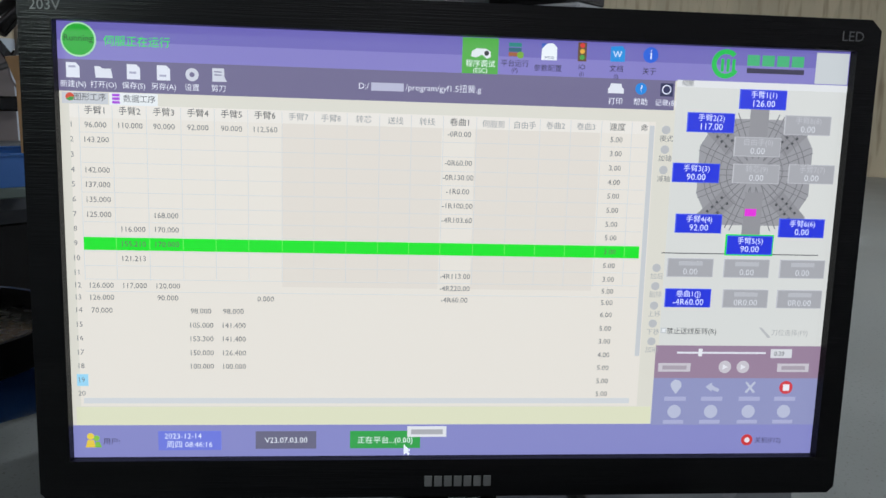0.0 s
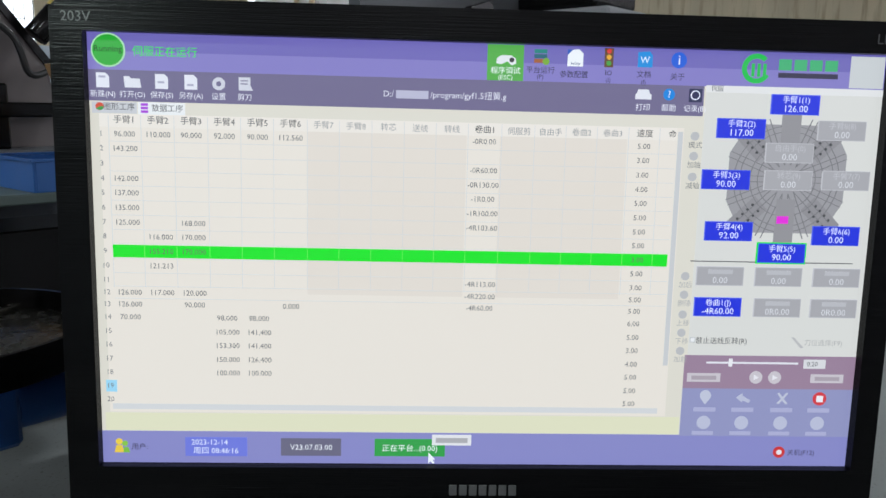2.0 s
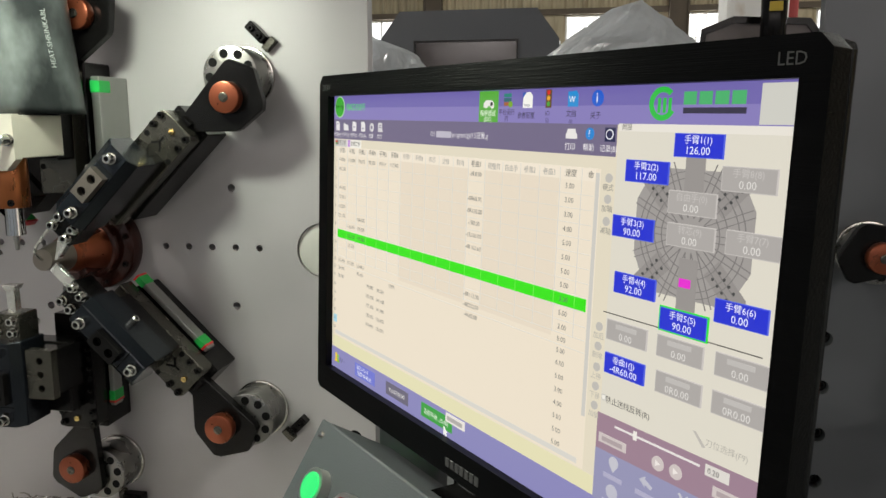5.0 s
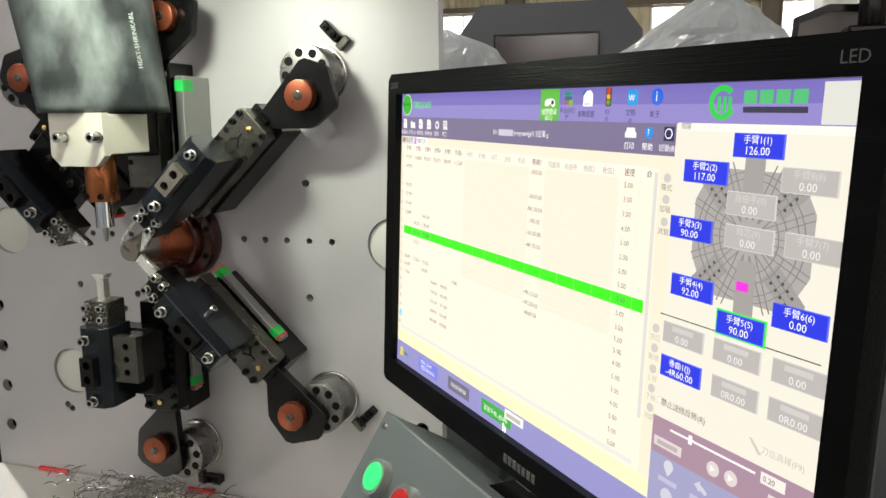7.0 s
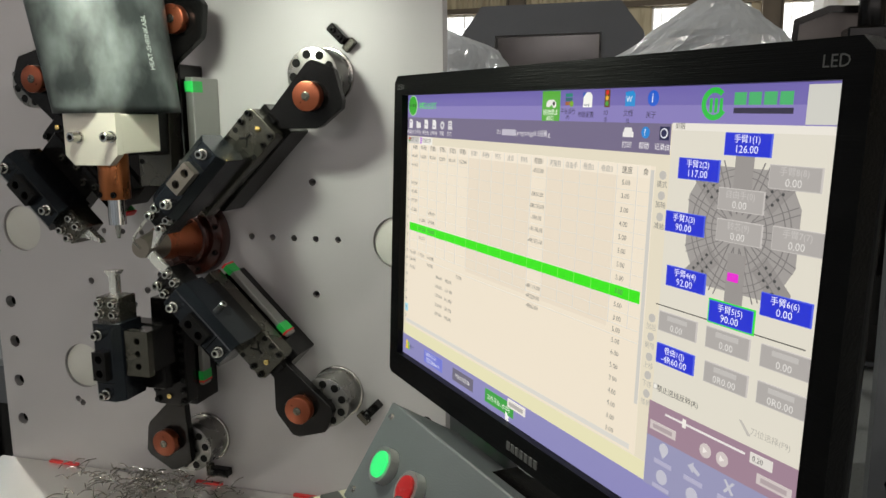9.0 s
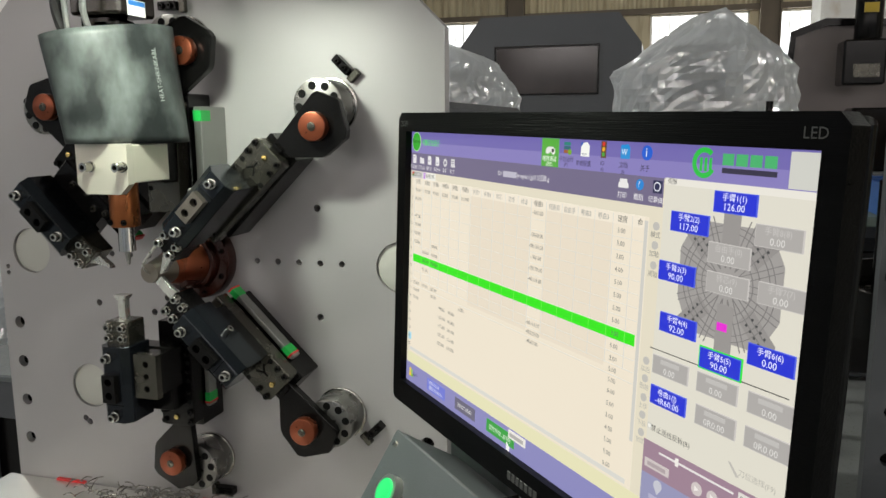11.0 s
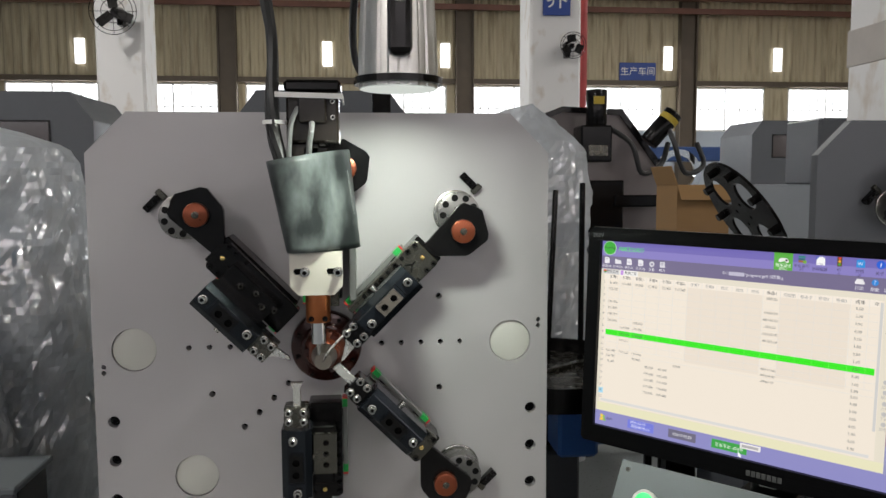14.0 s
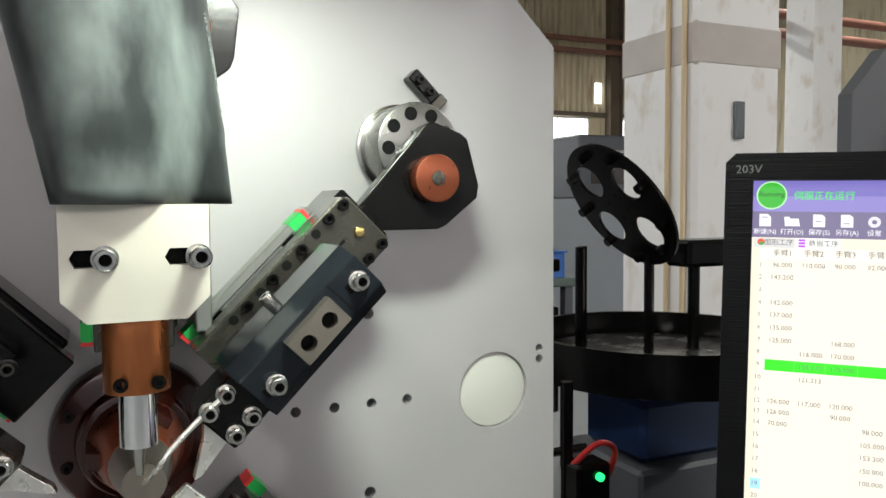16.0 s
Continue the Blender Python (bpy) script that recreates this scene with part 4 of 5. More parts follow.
cells = {1: "96.000 110.000 90.000 92.000 90.000 112.560", 2: "143.200", 4: "142.000", 5: "137.000", 6: "135.000", 7: "125.000 - 168.000", 8: "- 116.000 170.000", 9: "- 155.210 170.000",
         10: "- 121.213", 12: "126.000 117.000 120.000", 13: "126.000 - 90.000 - - 0.000", 14: "70.000 - - 98.000 98.000", 15: "- - - 105.000 141.400", 16: "- - - 153.300 141.400", 17: "- - - 150.000 126.400", 18: "- - - 100.000 100.000"}
items = [(v, 67 + 65.3 * c, rows_y[r - 1], 15.5) for r, text in cells.items() for c, v in enumerate(text.split()) if v != "-"]
curls = {1: "-0R0.00", 3: "-0R60.00", 4: "-0R130.00", 5: "-1R0.00", 6: "-1R100.00", 7: "-4R103.60", 11: "-4R113.00", 12: "-4R220.00", 13: "-4R60.00"}
items += [(v, 783, rows_y[r - 1] - 2, 15.5) for r, v in curls.items()]
items += [(v, 1110, y, 15.5) for v, y in zip("5.00 3.00 3.00 4.00 5.00 5.00 5.00 5.00 3.00 5.00 3.00 5.00 5.00 6.00 5.00 3.00 4.00 5.00 5.00 5.00".split(), rows_y)]
words("table_figure", items, (100, 98, 98), 7)

# title and tool bar
dot("run_lamp_rim", 40, 34, 33, (176, 226, 170), 3, 36)
dot("run_lamp", 40, 34, 30, (46, 168, 40), 4, 36)
words("run_word", [("Running", 40, 32, 17)], (14, 60, 14), 6)
words("run_title", [("伺服正在运行", 150, 36, 21)], (60, 236, 40), 6)
words("file_path", [("D:/", 588, 105, 17), ("/program/gyf1.5扭簧.g", 748, 105, 17)], (232, 230, 236), 6)
pane("path_bar", 603, 97, 668, 113, (190, 186, 204), 4)
for i, (x, s) in enumerate(((28, "新建(N)"), (85, "打开(O)"), (142, "保存(S)"), (199, "另存(A)"), (253, "设置"), (304, "剪刀"))):
    if i == 4:
        dot("gear_icon", x, 94, 13, (212, 210, 216), 3, 10)
        dot("gear_hole", x, 94, 5, (112, 103, 136), 4, 14)
    elif i == 1:
        blob("folder_icon", [(x - 17, 84), (x - 6, 84), (x - 3, 88), (x + 14, 88), (x + 17, 106), (x - 15, 106)], (228, 226, 230))
    elif i == 5:
        blob("cut_icon", [(x - 12, 80), (x + 11, 80), (x + 11, 96), (x + 16, 106), (x - 12, 106)], (214, 212, 218))
        pane("cut_line", x - 8, 86, x + 6, 88, (112, 103, 136), 4)
        pane("cut_line", x - 8, 92, x + 6, 94, (112, 103, 136), 4)
    else:
        blob("page_icon", [(x - 13, 78), (x + 5, 78), (x + 12, 85), (x + 12, 107), (x - 13, 107)], (232, 230, 234))
        pane("page_mark", x - 8, 84 + 4 * i, x + 5, 88 + 4 * i, (176, 172, 190), 4)
words("tool_word", [(s, x, 120, 14.5) for x, s in ((28, "新建(N)"), (85, "打开(O)"), (142, "保存(S)"), (199, "另存(A)"), (253, "设置"), (304, "剪刀"))], (238, 236, 240), 6)
pane("tab", 5, 135, 92, 157, (206, 204, 204), 3)
pane("tab", 94, 134, 186, 158, (238, 236, 232), 3)
dot("pie_icon", 20, 144, 8, (210, 70, 40), 4, 18)
blob("pie_slice", [(20, 144), (28, 144), (26, 150), (20, 152), (13, 149)], (60, 150, 60), 5)
for k in range(3):
    pane("stack_icon", 100, 136 + 7 * k, 114, 141 + 7 * k, (170, 60, 214), 4)
words("tab_word", [("图形工序", 58, 145, 15.5), ("数据工序", 152, 146, 15.5)], (50, 48, 50), 6)

# upper icons
pane("active_button", 784, 1, 857, 72, (86, 172, 62), 3, "green active button")
blob("pad_icon", [(803, 28), (812, 22), (832, 22), (841, 28), (842, 38), (834, 42), (824, 34), (812, 40), (802, 38)], (232, 232, 230), 4)
dot("pad_key", 833, 31, 5, (40, 40, 40), 5, 12)
for y0, c in ((8, (36, 132, 120)), (18, (30, 96, 110)), (27, (160, 90, 40))):
    pane("stack_icon", 878, y0, 904, y0 + 8, c, 3)
dot("stack_leaf", 902, 32, 7, (120, 170, 40), 4, 12)
blob("setup_icon", [(946, 8), (968, 6), (977, 14), (977, 40), (945, 40)], (244, 244, 242))
words("setup_word", [("setup", 961, 34, 9)], (40, 60, 120), 6)
blob("setup_corner", [(945, 7), (956, 7), (945, 18)], (40, 90, 180), 4)
pane("traffic_icon", 1020, 2, 1038, 40, (96, 66, 30), 3)
for y0, c in ((8, (214, 50, 40)), (20, (230, 170, 40)), (32, (70, 160, 60))):
    dot("traffic_lamp", 1029, y0, 5, c, 4, 14)
blob("doc_icon", [(1088, 8), (1112, 6), (1118, 14), (1118, 38), (1088, 38)], (28, 140, 214))
words("doc_letter", [("W", 1102, 24, 18)], (240, 244, 250), 6)
dot("info_icon", 1172, 22, 16, (20, 90, 208), 3, 26)
words("info_letter", [("i", 1172, 22, 28)], (246, 248, 252), 6)
words("icon_word", [("平台运行", 891, 50, 14.5), ("(P)", 891, 63, 12), ("参数配置", 959, 57, 14.5), ("IO", 1029, 52, 14), ("(I)", 1029, 66, 12), ("文档", 1101, 53, 15), ("(I)", 1101, 68, 12), ("关于", 1170, 56, 15)], (24, 20, 40), 6)
words("active_word", [("程序调试", 821, 53, 15), ("(ESC)", 821, 66, 13)], (246, 250, 244), 6)
blob("printer_icon", [(1092, 82), (1114, 82), (1116, 90), (1120, 92), (1120, 102), (1087, 102), (1087, 92), (1090, 90)], (232, 230, 232))
dot("help_icon", 1156, 91, 12, (20, 130, 214), 3, 22)
words("help_mark", [("?", 1156, 91, 19)], (244, 248, 252), 6)
pane("clock_back", 1197, 78, 1224, 105, (32, 34, 78), 3)
dot("clock_icon", 1210, 91, 10, (226, 228, 238), 4, 20)
dot("clock_face", 1210, 91, 7.5, (32, 34, 78), 5, 20)
words("tool_word", [("打印", 1103, 119, 15.5), ("帮助", 1156, 119, 15.5), ("记录(B)", 1210, 119, 14.5)], (244, 242, 246), 6)

# maker's mark as plain shapes, and a plain pale square beside it
mk = bmesh.new()
sheet([(sx(1340 + 30 * math.cos(a)), sz(34 + 30 * math.sin(a))) for a in [0.5 + 5.0 * i / 24 for i in range(25)]] + [(sx(1340 + 20 * math.cos(a)), sz(34 + 20 * math.sin(a))) for a in [5.5 - 5.0 * i / 24 for i in range(25)]], [], -0.0005, 0.0006, bm=mk)
for x0, x1 in ((1330, 1336), (1342, 1348), (1354, 1360)):
    box(sx(x0), sx(x1), -0.0006, 0.0006, sz(50), sz(24), bm=mk)
part("mark_ring", mk, ink(40, 190, 70), screen, "green ring mark")
for k in range(4):
    pane("mark_bar", 1386 + 32 * k, 14, 1412 + 32 * k, 36, (70, 176, 110), 3)
pane("mark_line", 1386, 41, 1510, 51, (50, 46, 70), 3)
pane("pale_square", 1535, 4, 1598, 68, (206, 206, 202), 3, "plain pale square")

# machine diagram
blob("diagram", [(1345, 146), (1500, 146), (1528, 176), (1545, 206), (1545, 306), (1522, 345), (1498, 372), (1350, 372), (1318, 345), (1298, 306), (1298, 206), (1316, 176)], (158, 154, 154), 3)
dg = bmesh.new()
for r in (112, 100, 78, 62):
    pts_o = [(sx(1421 + r * math.cos(a)), sz(259 + r * math.sin(a))) for a in [2 * math.pi * i / 40 for i in range(40)]]
    pts_i = [(sx(1421 + (r - 1.6) * math.cos(a)), sz(259 + (r - 1.6) * math.sin(a))) for a in [2 * math.pi * i / 40 for i in range(40)]]
    sheet(pts_o, [pts_i], -0.0007, 0.0006, bm=dg)
for k in range(16):
    a = math.pi * k / 8
    for s in (-6, 6):
        p0 = (1421 + 30 * math.cos(a) - s * math.sin(a), 259 + 30 * math.sin(a) + s * math.cos(a))
        p1 = (1421 + 132 * math.cos(a) - s * math.sin(a), 259 + 132 * math.sin(a) + s * math.cos(a))
        d = Vector((p1[0] - p0[0], p1[1] - p0[1])).normalized() * 0.8
        sheet([(sx(p0[0] - d.y), sz(p0[1] + d.x)), (sx(p1[0] - d.y), sz(p1[1] + d.x)), (sx(p1[0] + d.y), sz(p1[1] - d.x)), (sx(p0[0] + d.y), sz(p0[1] - d.x))], [], -0.0007, 0.0006, bm=dg)
tagged(part("diagram_linework", dg, ink(122, 119, 120), screen, "thin dark drawing lines"), kind="stuff")
for x0, y0, x1, y1 in ((1402, 118, 1442, 190), (1404, 300, 1444, 416)):
    pane("diagram_slide", x0, y0, x1, y1, (150, 146, 146), 5)
for a in (45, 135, 225, 315):
    c, s = math.cos(radians(a)), math.sin(radians(a))
    q = [(1421 + c * r - s * t * 20, 259 + s * r + c * t * 20) for r, t in ((70, -1), (150, -1), (166, 0), (150, 1), (70, 1))]
    blob("diagram_slide", q, (146, 142, 142), 4)
    for r in (86, 100, 114, 128):
        dot("diagram_bolt", 1421 + c * r - s * 9, 259 + s * r + c * 9, 3, (70, 70, 72), 5, 8)
        dot("diagram_bolt", 1421 + c * r + s * 9, 259 + s * r - c * 9, 3, (70, 70, 72), 5, 8)
pane("pink_mark", 1407, 336, 1432, 352, (232, 40, 214), 6)
pane("rule", 1232, 434, 1580, 436, (90, 88, 86), 4)


def value_box(x, y, name, value, lit=True, w=49, h=19, edge=None):
    if edge:
        pane("value_edge", x - w - 4, y - h - 4, x + w + 4, y + h + 4, edge, 7)
    pane("value_rim", x - w - 1.5, y - h - 1.5, x + w + 1.5, y + h + 1.5, (70, 90, 224) if lit else (196, 192, 192), 8)
    pane("value_box", x - w, y - h, x + w, y + h, (26, 44, 214) if lit else (172, 168, 168), 9)
    words("value_text", [(name, x, y - 9, 16)], (238, 240, 252) if lit else (196, 193, 193), 11)
    words("value_text", [(value, x, y + 9, 19)], (236, 240, 255) if lit else (222, 220, 220), 11)


value_box(1426, 105, "手臂1(1)", "126.00")
value_box(1317, 156, "手臂2(2)", "117.00")
value_box(1293, 262, "手臂3(3)", "90.00")
value_box(1307, 370, "手臂4(4)", "92.00")
value_box(1423, 415, "手臂5(5)", "90.00", edge=(30, 224, 60))
value_box(1536, 376, "手臂6(6)", "0.00")
value_box(1422, 204, "自由手(0)", "0.00", False)
value_box(1424, 261, "转芯(9)", "0.00", False)
value_box(1546, 259, "手臂7(7)", "0.00", False)
value_box(1528, 156, "手臂8(8)", "0.00", False)
for x, y, nm, v in ((1296, 466, "", "0.00"), (1421, 466, "", "0.00"), (1546, 466, "", "0.00"), (1424, 533, "", "0R0.00"), (1546, 533, "", "0R0.00")):
    value_box(x, y, nm, v, False)
    pane("faint_word", x - 26, y - 14, x + 26, y - 5, (190, 187, 187), 11)
value_box(1296, 533, "卷曲1(])", "-4R60.00")
words("side_word", [("伺服", 1262, 77, 13), ("禁止送线反转(R)", 1310, 608, 15.5)], (54, 52, 52), 6)
words("side_word", [("刀位选择(F9)", 1532, 610, 15)], (178, 174, 168), 6)
blob("wrench_icon", [(1462, 598), (1468, 598), (1490, 620), (1484, 622)], (190, 186, 182), 4)
pane("check_box", 1242, 600, 1254, 612, (196, 194, 190), 4)
pane("check_fill", 1244, 602, 1252, 610, (238, 236, 232), 5)
pane("slider", 1282, 654, 1482, 658, (230, 226, 228), 5)
pane("slider_knob", 1330, 647, 1338, 664, (238, 234, 232), 6)
pane("spin_box", 1494, 647, 1542, 667, (222, 218, 216), 5)
words("spin_value", [("0.20", 1512, 657, 14)], (60, 58, 60), 8)
for x in (1278, 1548):
    pane("flat_button", x - 36, 680, x + 36, 699, (206, 196, 198), 5)
    pane("faint_word", x - 27, 685, x + 27, 694, (174, 160, 166), 6)
for x in (1392, 1433):
    dot("round_button", x, 688, 14, (206, 196, 198), 5)
    blob("round_arrow", [(x - 5, 682), (x + 6, 688), (x - 5, 694)], (236, 230, 230), 6)
for x in (1285, 1368, 1454, 1536):
    pane("faint_word", x - 24, 757, x + 24, 766, (176, 174, 204), 5)
    pane("faint_word", x - 24, 811, x + 22, 819, (176, 174, 204), 5)
    dot("action_icon", x, 791, 15, (190, 190, 208), 5)
dot("pin_icon", 1285, 730, 12, (196, 196, 210), 5)
blob("pin_icon", [(1276, 738), (1294, 738), (1285, 750)], (196, 196, 210), 5)
blob("arrow_icon", [(1352, 734), (1366, 724), (1366, 730), (1384, 740), (1380, 746), (1366, 740), (1366, 745)], (190, 190, 208), 5)
for s in (-1, 1):
    blob("scissor_icon", [(1454 - 12 * s, 724), (1454 - 8 * s, 722), (1454 + 12 * s, 746), (1454 + 7 * s, 748)], (194, 194, 208), 5)
dot("stop_icon", 1536, 735, 15, (214, 56, 64), 5)
pane("stop_square", 1529, 728, 1543, 742, (244, 238, 238), 7)
for k, (y, s) in enumerate(((193, "模式"), (234, "加轴"), (277, "减轴"), (487, "加后"), (527, "删除"), (570, "上移"), (610, "下移"), (650, "加前"))):
    words("strip_word", [(s, 1216, y, 14.5)], (126, 124, 122) if k < 3 else (176, 173, 168), 6)
    dot("strip_icon", 1215, y - 19, 9, (190, 187, 184), 4, 16)

# status bar
dot("user_icon", 34, 844, 7, (240, 206, 60), 4, 14)
dot("user_icon", 46, 848, 6, (140, 196, 60), 4, 14)
blob("user_icon", [(24, 868), (28, 852), (40, 852), (44, 868)], (236, 200, 60), 4)
blob("user_icon", [(42, 868), (44, 856), (52, 856), (56, 868)], (130, 190, 60), 4)
words("user_word", [("用户:", 77, 855, 15.5)], (40, 36, 60), 6)
pane("date_box", 171, 833, 300, 875, (112, 120, 214), 4)
words("date_word", [("2023-12-14", 222, 844, 16.5), ("周四 08:46:16", 235, 863, 16.5)], (236, 238, 250), 6)
pane("version_box", 371, 834, 498, 873, (106, 102, 124), 4)
words("version_word", [("V23.07.03.00", 435, 854, 17)], (240, 240, 240), 6)
pane("platform_box", 569, 834, 719, 873, (54, 160, 66), 4, "green platform button")
words("platform_word", [("正在平台...(0.00)", 644, 855, 17)], (244, 250, 244), 6)
pane("hint_box", 691, 824, 775, 847, (232, 228, 226), 7)
pane("hint_word", 699, 830, 767, 841, (176, 172, 172), 8)
blob("cursor", [(684, 864), (684, 888), (689, 883), (694, 889), (697, 886), (692, 880), (698, 879)], (244, 244, 246), 8)
dot("power_icon", 1457, 858, 13, (206, 48, 50), 4)
dot("power_ring", 1457, 858, 6, (240, 226, 226), 5, 16)
words("power_word", [("关机(F12)", 1505, 859, 15)], (58, 54, 84), 6)

writing([("203V", -0.2225, 0.1305, 0.0075, "CENTER")], "model_print", PRINT, monitor, "small grey model lettering", 0.0068)
writing([("LED", 0.2160, 0.1312, 0.0078, "CENTER")], "led_print", PRINT, monitor, "small grey lettering", 0.0068)
for i in range(7):
    x = -0.0195 + i * 0.0058
    part("mark_bar", box(x, x + 0.0045, -0.0072, -0.0064, -0.1345, -0.1280, 0.0003), PRINT, monitor, "plain silver-grey bar")
# small chrome hook below the bezel's bar mark
part("chrome_hook", box(-0.005, 0.014, -0.006, 0.001, -0.1435, -0.141, 0.001), CHROME, monitor)

# swing arm that carries monitor and panel
armt = thing("support_bracket", MON, "black and grey bracket arm behind the monitor", "bracket")
part("mount_plate", box(-0.05, 0.05, 0.052, 0.058, -0.06, 0.06, 0.002), BLACK, armt)
part("upright", box(-0.035, 0.035, 0.058, 0.082, -0.9, 0.05, 0.003), PANELG, armt, "grey steel upright")
part("gusset", box(-0.03, 0.03, -0.02, 0.058, -0.19, -0.155, 0.002), BLACK, armt)

# push-button panel under the monitor
PT = Matrix.Translation((0.376, -0.2831, 1.1467)) @ pose(0, 0, 0, 0, 0, -46.75) @ pose(0, 0, 0, -32.5, 0, 0)
panel = thing("control_panel", PT, "grey hammered steel push-button box under the monitor", "control panel")
PL, PW = 0.2877, 0.0686
part("front", box(-0.011, PL + 0.011, 0.0, 0.003, -PW - 0.011, 0.011, 0.0012), PANELG, panel, "sloping grey front plate")
part("box", box(-0.0105, PL + 0.0105, 0.003, 0.075, -PW - 0.0105, 0.0105, 0.002), PANELG, panel)
for x, z in ((0, 0), (PL, 0), (0, -PW), (PL, -PW)):
    part("screw", rod((x, 0.0, z), (x, -0.0022, z), 0.0032, 0.0024, 14), STEEL, panel, smooth=True)


def push_button(x, lens, label, glow_=False):
    b = part("push_button", sheet(ring_points(x, -0.034, 0.0148, 32), [ring_points(x, -0.034, 0.0112, 32)], -0.0085, 0.0), ALU, panel, label)
    part("cap", rod((x, 0.0, -0.034), (x, -0.0105, -0.034), 0.0110, seg=30, bevel=0.001), lens, b, smooth=True)
    return b


push_button(0.033, GREENG, "lit green push button in a chrome ring")
push_button(0.083, REDP, "red push button in a chrome ring")
ks = part("key_switch", rod((0.130, 0.0, -0.036), (0.130, -0.009, -0.036), 0.0155, seg=30, bevel=0.001), CHROME, panel, "chrome key switch", smooth=True)
part("barrel", rod((0.130, -0.009, -0.036), (0.130, -0.016, -0.036), 0.0085, seg=24, bevel=0.0008), DARKST, ks, smooth=True)
part("key", box(0.1215, 0.1385, -0.034, -0.0165, -0.0375, -0.0345, 0.0006), STEEL, ks)
part("key_bow", sheet(ring_points(0.124, -0.04, 0.010, 20), [ring_points(0.124, -0.04, 0.003, 12)], -0.036, -0.034), STEEL, ks)
part("key_tag", sheet([(0.116, -0.066), (0.126, -0.066), (0.128, -0.046), (0.12, -0.043)], [], -0.031, -0.029), DARKST, ks)
es = part("emergency_stop", rod((0.179, 0.0, -0.034), (0.179, -0.015, -0.034), 0.0125, seg=28), REDP, panel, "red mushroom stop button", smooth=True)
part("mushroom", rod((0.179, -0.013, -0.034), (0.179, -0.028, -0.034), 0.0168, 0.016, 36, 0.003), REDP, es, smooth=True)
hwheel = part("handwheel", rod((0.238, 0.0, -0.036), (0.238, -0.006, -0.036), 0.0315, seg=44, bevel=0.001), STEEL, panel, "pale round handwheel with chrome collar", smooth=True)
part("dial", rod((0.238, -0.006, -0.036), (0.238, -0.022, -0.036), 0.0272, 0.0265, 44, 0.002), PALE, hwheel, smooth=True)
part("pointer", box(0.2365, 0.2395, -0.008, -0.002, -0.006, -0.0035), BLACK, hwheel)
cab = link("panel_cable", tube([(0.56, -0.40, 1.16), (0.585, -0.42, 1.12), (0.60, -0.43, 1.10), (0.59, -0.40, 1.09), (0.56, -0.37, 1.11)], 0.005), CABLE, smooth=True)
tagged(cab, "loop of black cable behind the control panel", "cable")

# keyboard on its shelf below the panel
KT = Matrix.Translation((0.335, -0.25, 1.062)) @ pose(0, 0, 0, 0, 0, -46.75)
shelf = link("keyboard_shelf", box(-0.02, 0.42, -0.2, 0.04, -0.035, -0.02, 0.002), DGREY)
shelf.matrix_world = KT
tagged(shelf, "dark grey steel keyboard shelf under the panel", "shelf")
kb = thing("keyboard", KT, "aged beige keyboard with dark keys on a shelf", "keyboard")
part("case", box(0.0, 0.40, -0.16, 0.0, -0.02, 0.002, 0.003), KEYB, kb)
part("edge_strip", box(0.01, 0.39, 0.0005, 0.012, -0.019, 0.004, 0.001), TIE, kb, "white paper strip")
for row in range(5):
    for col in range(16):
        x = 0.014 + col * 0.0233
        z0 = 0.002
        part("key", box(x, x + 0.0185, -0.03 - row * 0.0235 - 0.018, -0.03 - row * 0.0235, z0, z0 + 0.007, 0.0015), KEYCAPS, kb)
# ---- neighbouring machines ----
M2 = pose(1.186, 0.1, 0)
other = machine_plate(M2, "second spring machine with dark grey plate beside the first", mat("dark_satin_plate", (0.115, 0.12, 0.128), 0.4, 0.3, 0.08, 3.0, 0.1, 900), (0.02, 0.5))
spindle(other)
for ang, crank in ((135, (0.285, -0.05)), (180, (0.284, 0.0)), (225, (0.27, -0.02)), (45, (0.27, -0.02)), (-45, (0.27, -0.02)), (-90, (0.27, -0.02))):
    slide(M2, ang, crank, group="forming slides of the second machine")


def enclosure(x, y, w, base, top, label):
    """A dark grey machine hood with cut corners and a dark inspection window."""
    e = thing("machine_hood", pose(x, y, 0), label, "machine", "machine hoods")
    c, d = 0.2, 1.0
    win = (-w * 0.29, w * 0.27, top - 0.52, top - 0.21)
    out = [(-w / 2, base), (w / 2, base), (w / 2, top - c), (w / 2 - c * 0.75, top), (-w / 2 + c * 0.75, top), (-w / 2, top - c)]
    hole = [(win[0], win[2]), (win[1], win[2]), (win[1], win[3]), (win[0], win[3])]
    part("front_panel", sheet(out, [hole], 0, 0.02), DGREY, e, "dark grey painted panel with cut corners")
    part("hood", prism(out, 0.021, d, 0.01), DGREY, e)
    part("window_pane", box(win[0], win[1], 0.012, 0.018, win[2], win[3]), DARKGLASS, e, "dark glossy inspection pane")
    g = bmesh.new()
    for x0, x1, z0, z1 in ((win[0] - 0.012, win[1] + 0.012, win[3], win[3] + 0.012), (win[0] - 0.012, win[1] + 0.012, win[2] - 0.012, win[2]), (win[0] - 0.012, win[0], win[2], win[3]), (win[1], win[1] + 0.012, win[2], win[3])):
        box(x0, x1, -0.006, 0.001, z0, z1, bm=g)
    part("window_frame", g, BLACK, e)
    return e


enclosure(-0.21, 4.5, 1.24, 0.0, 2.15, "dark grey machine hood with a dark window")
enclosure(-2.45, 4.5, 1.3, 0.0, 2.13, "dark grey machine hood with a reddish window")
enclosure(6.4, 9.5, 1.5, 0.0, 2.35, "grey machine hood far back in the workshop")


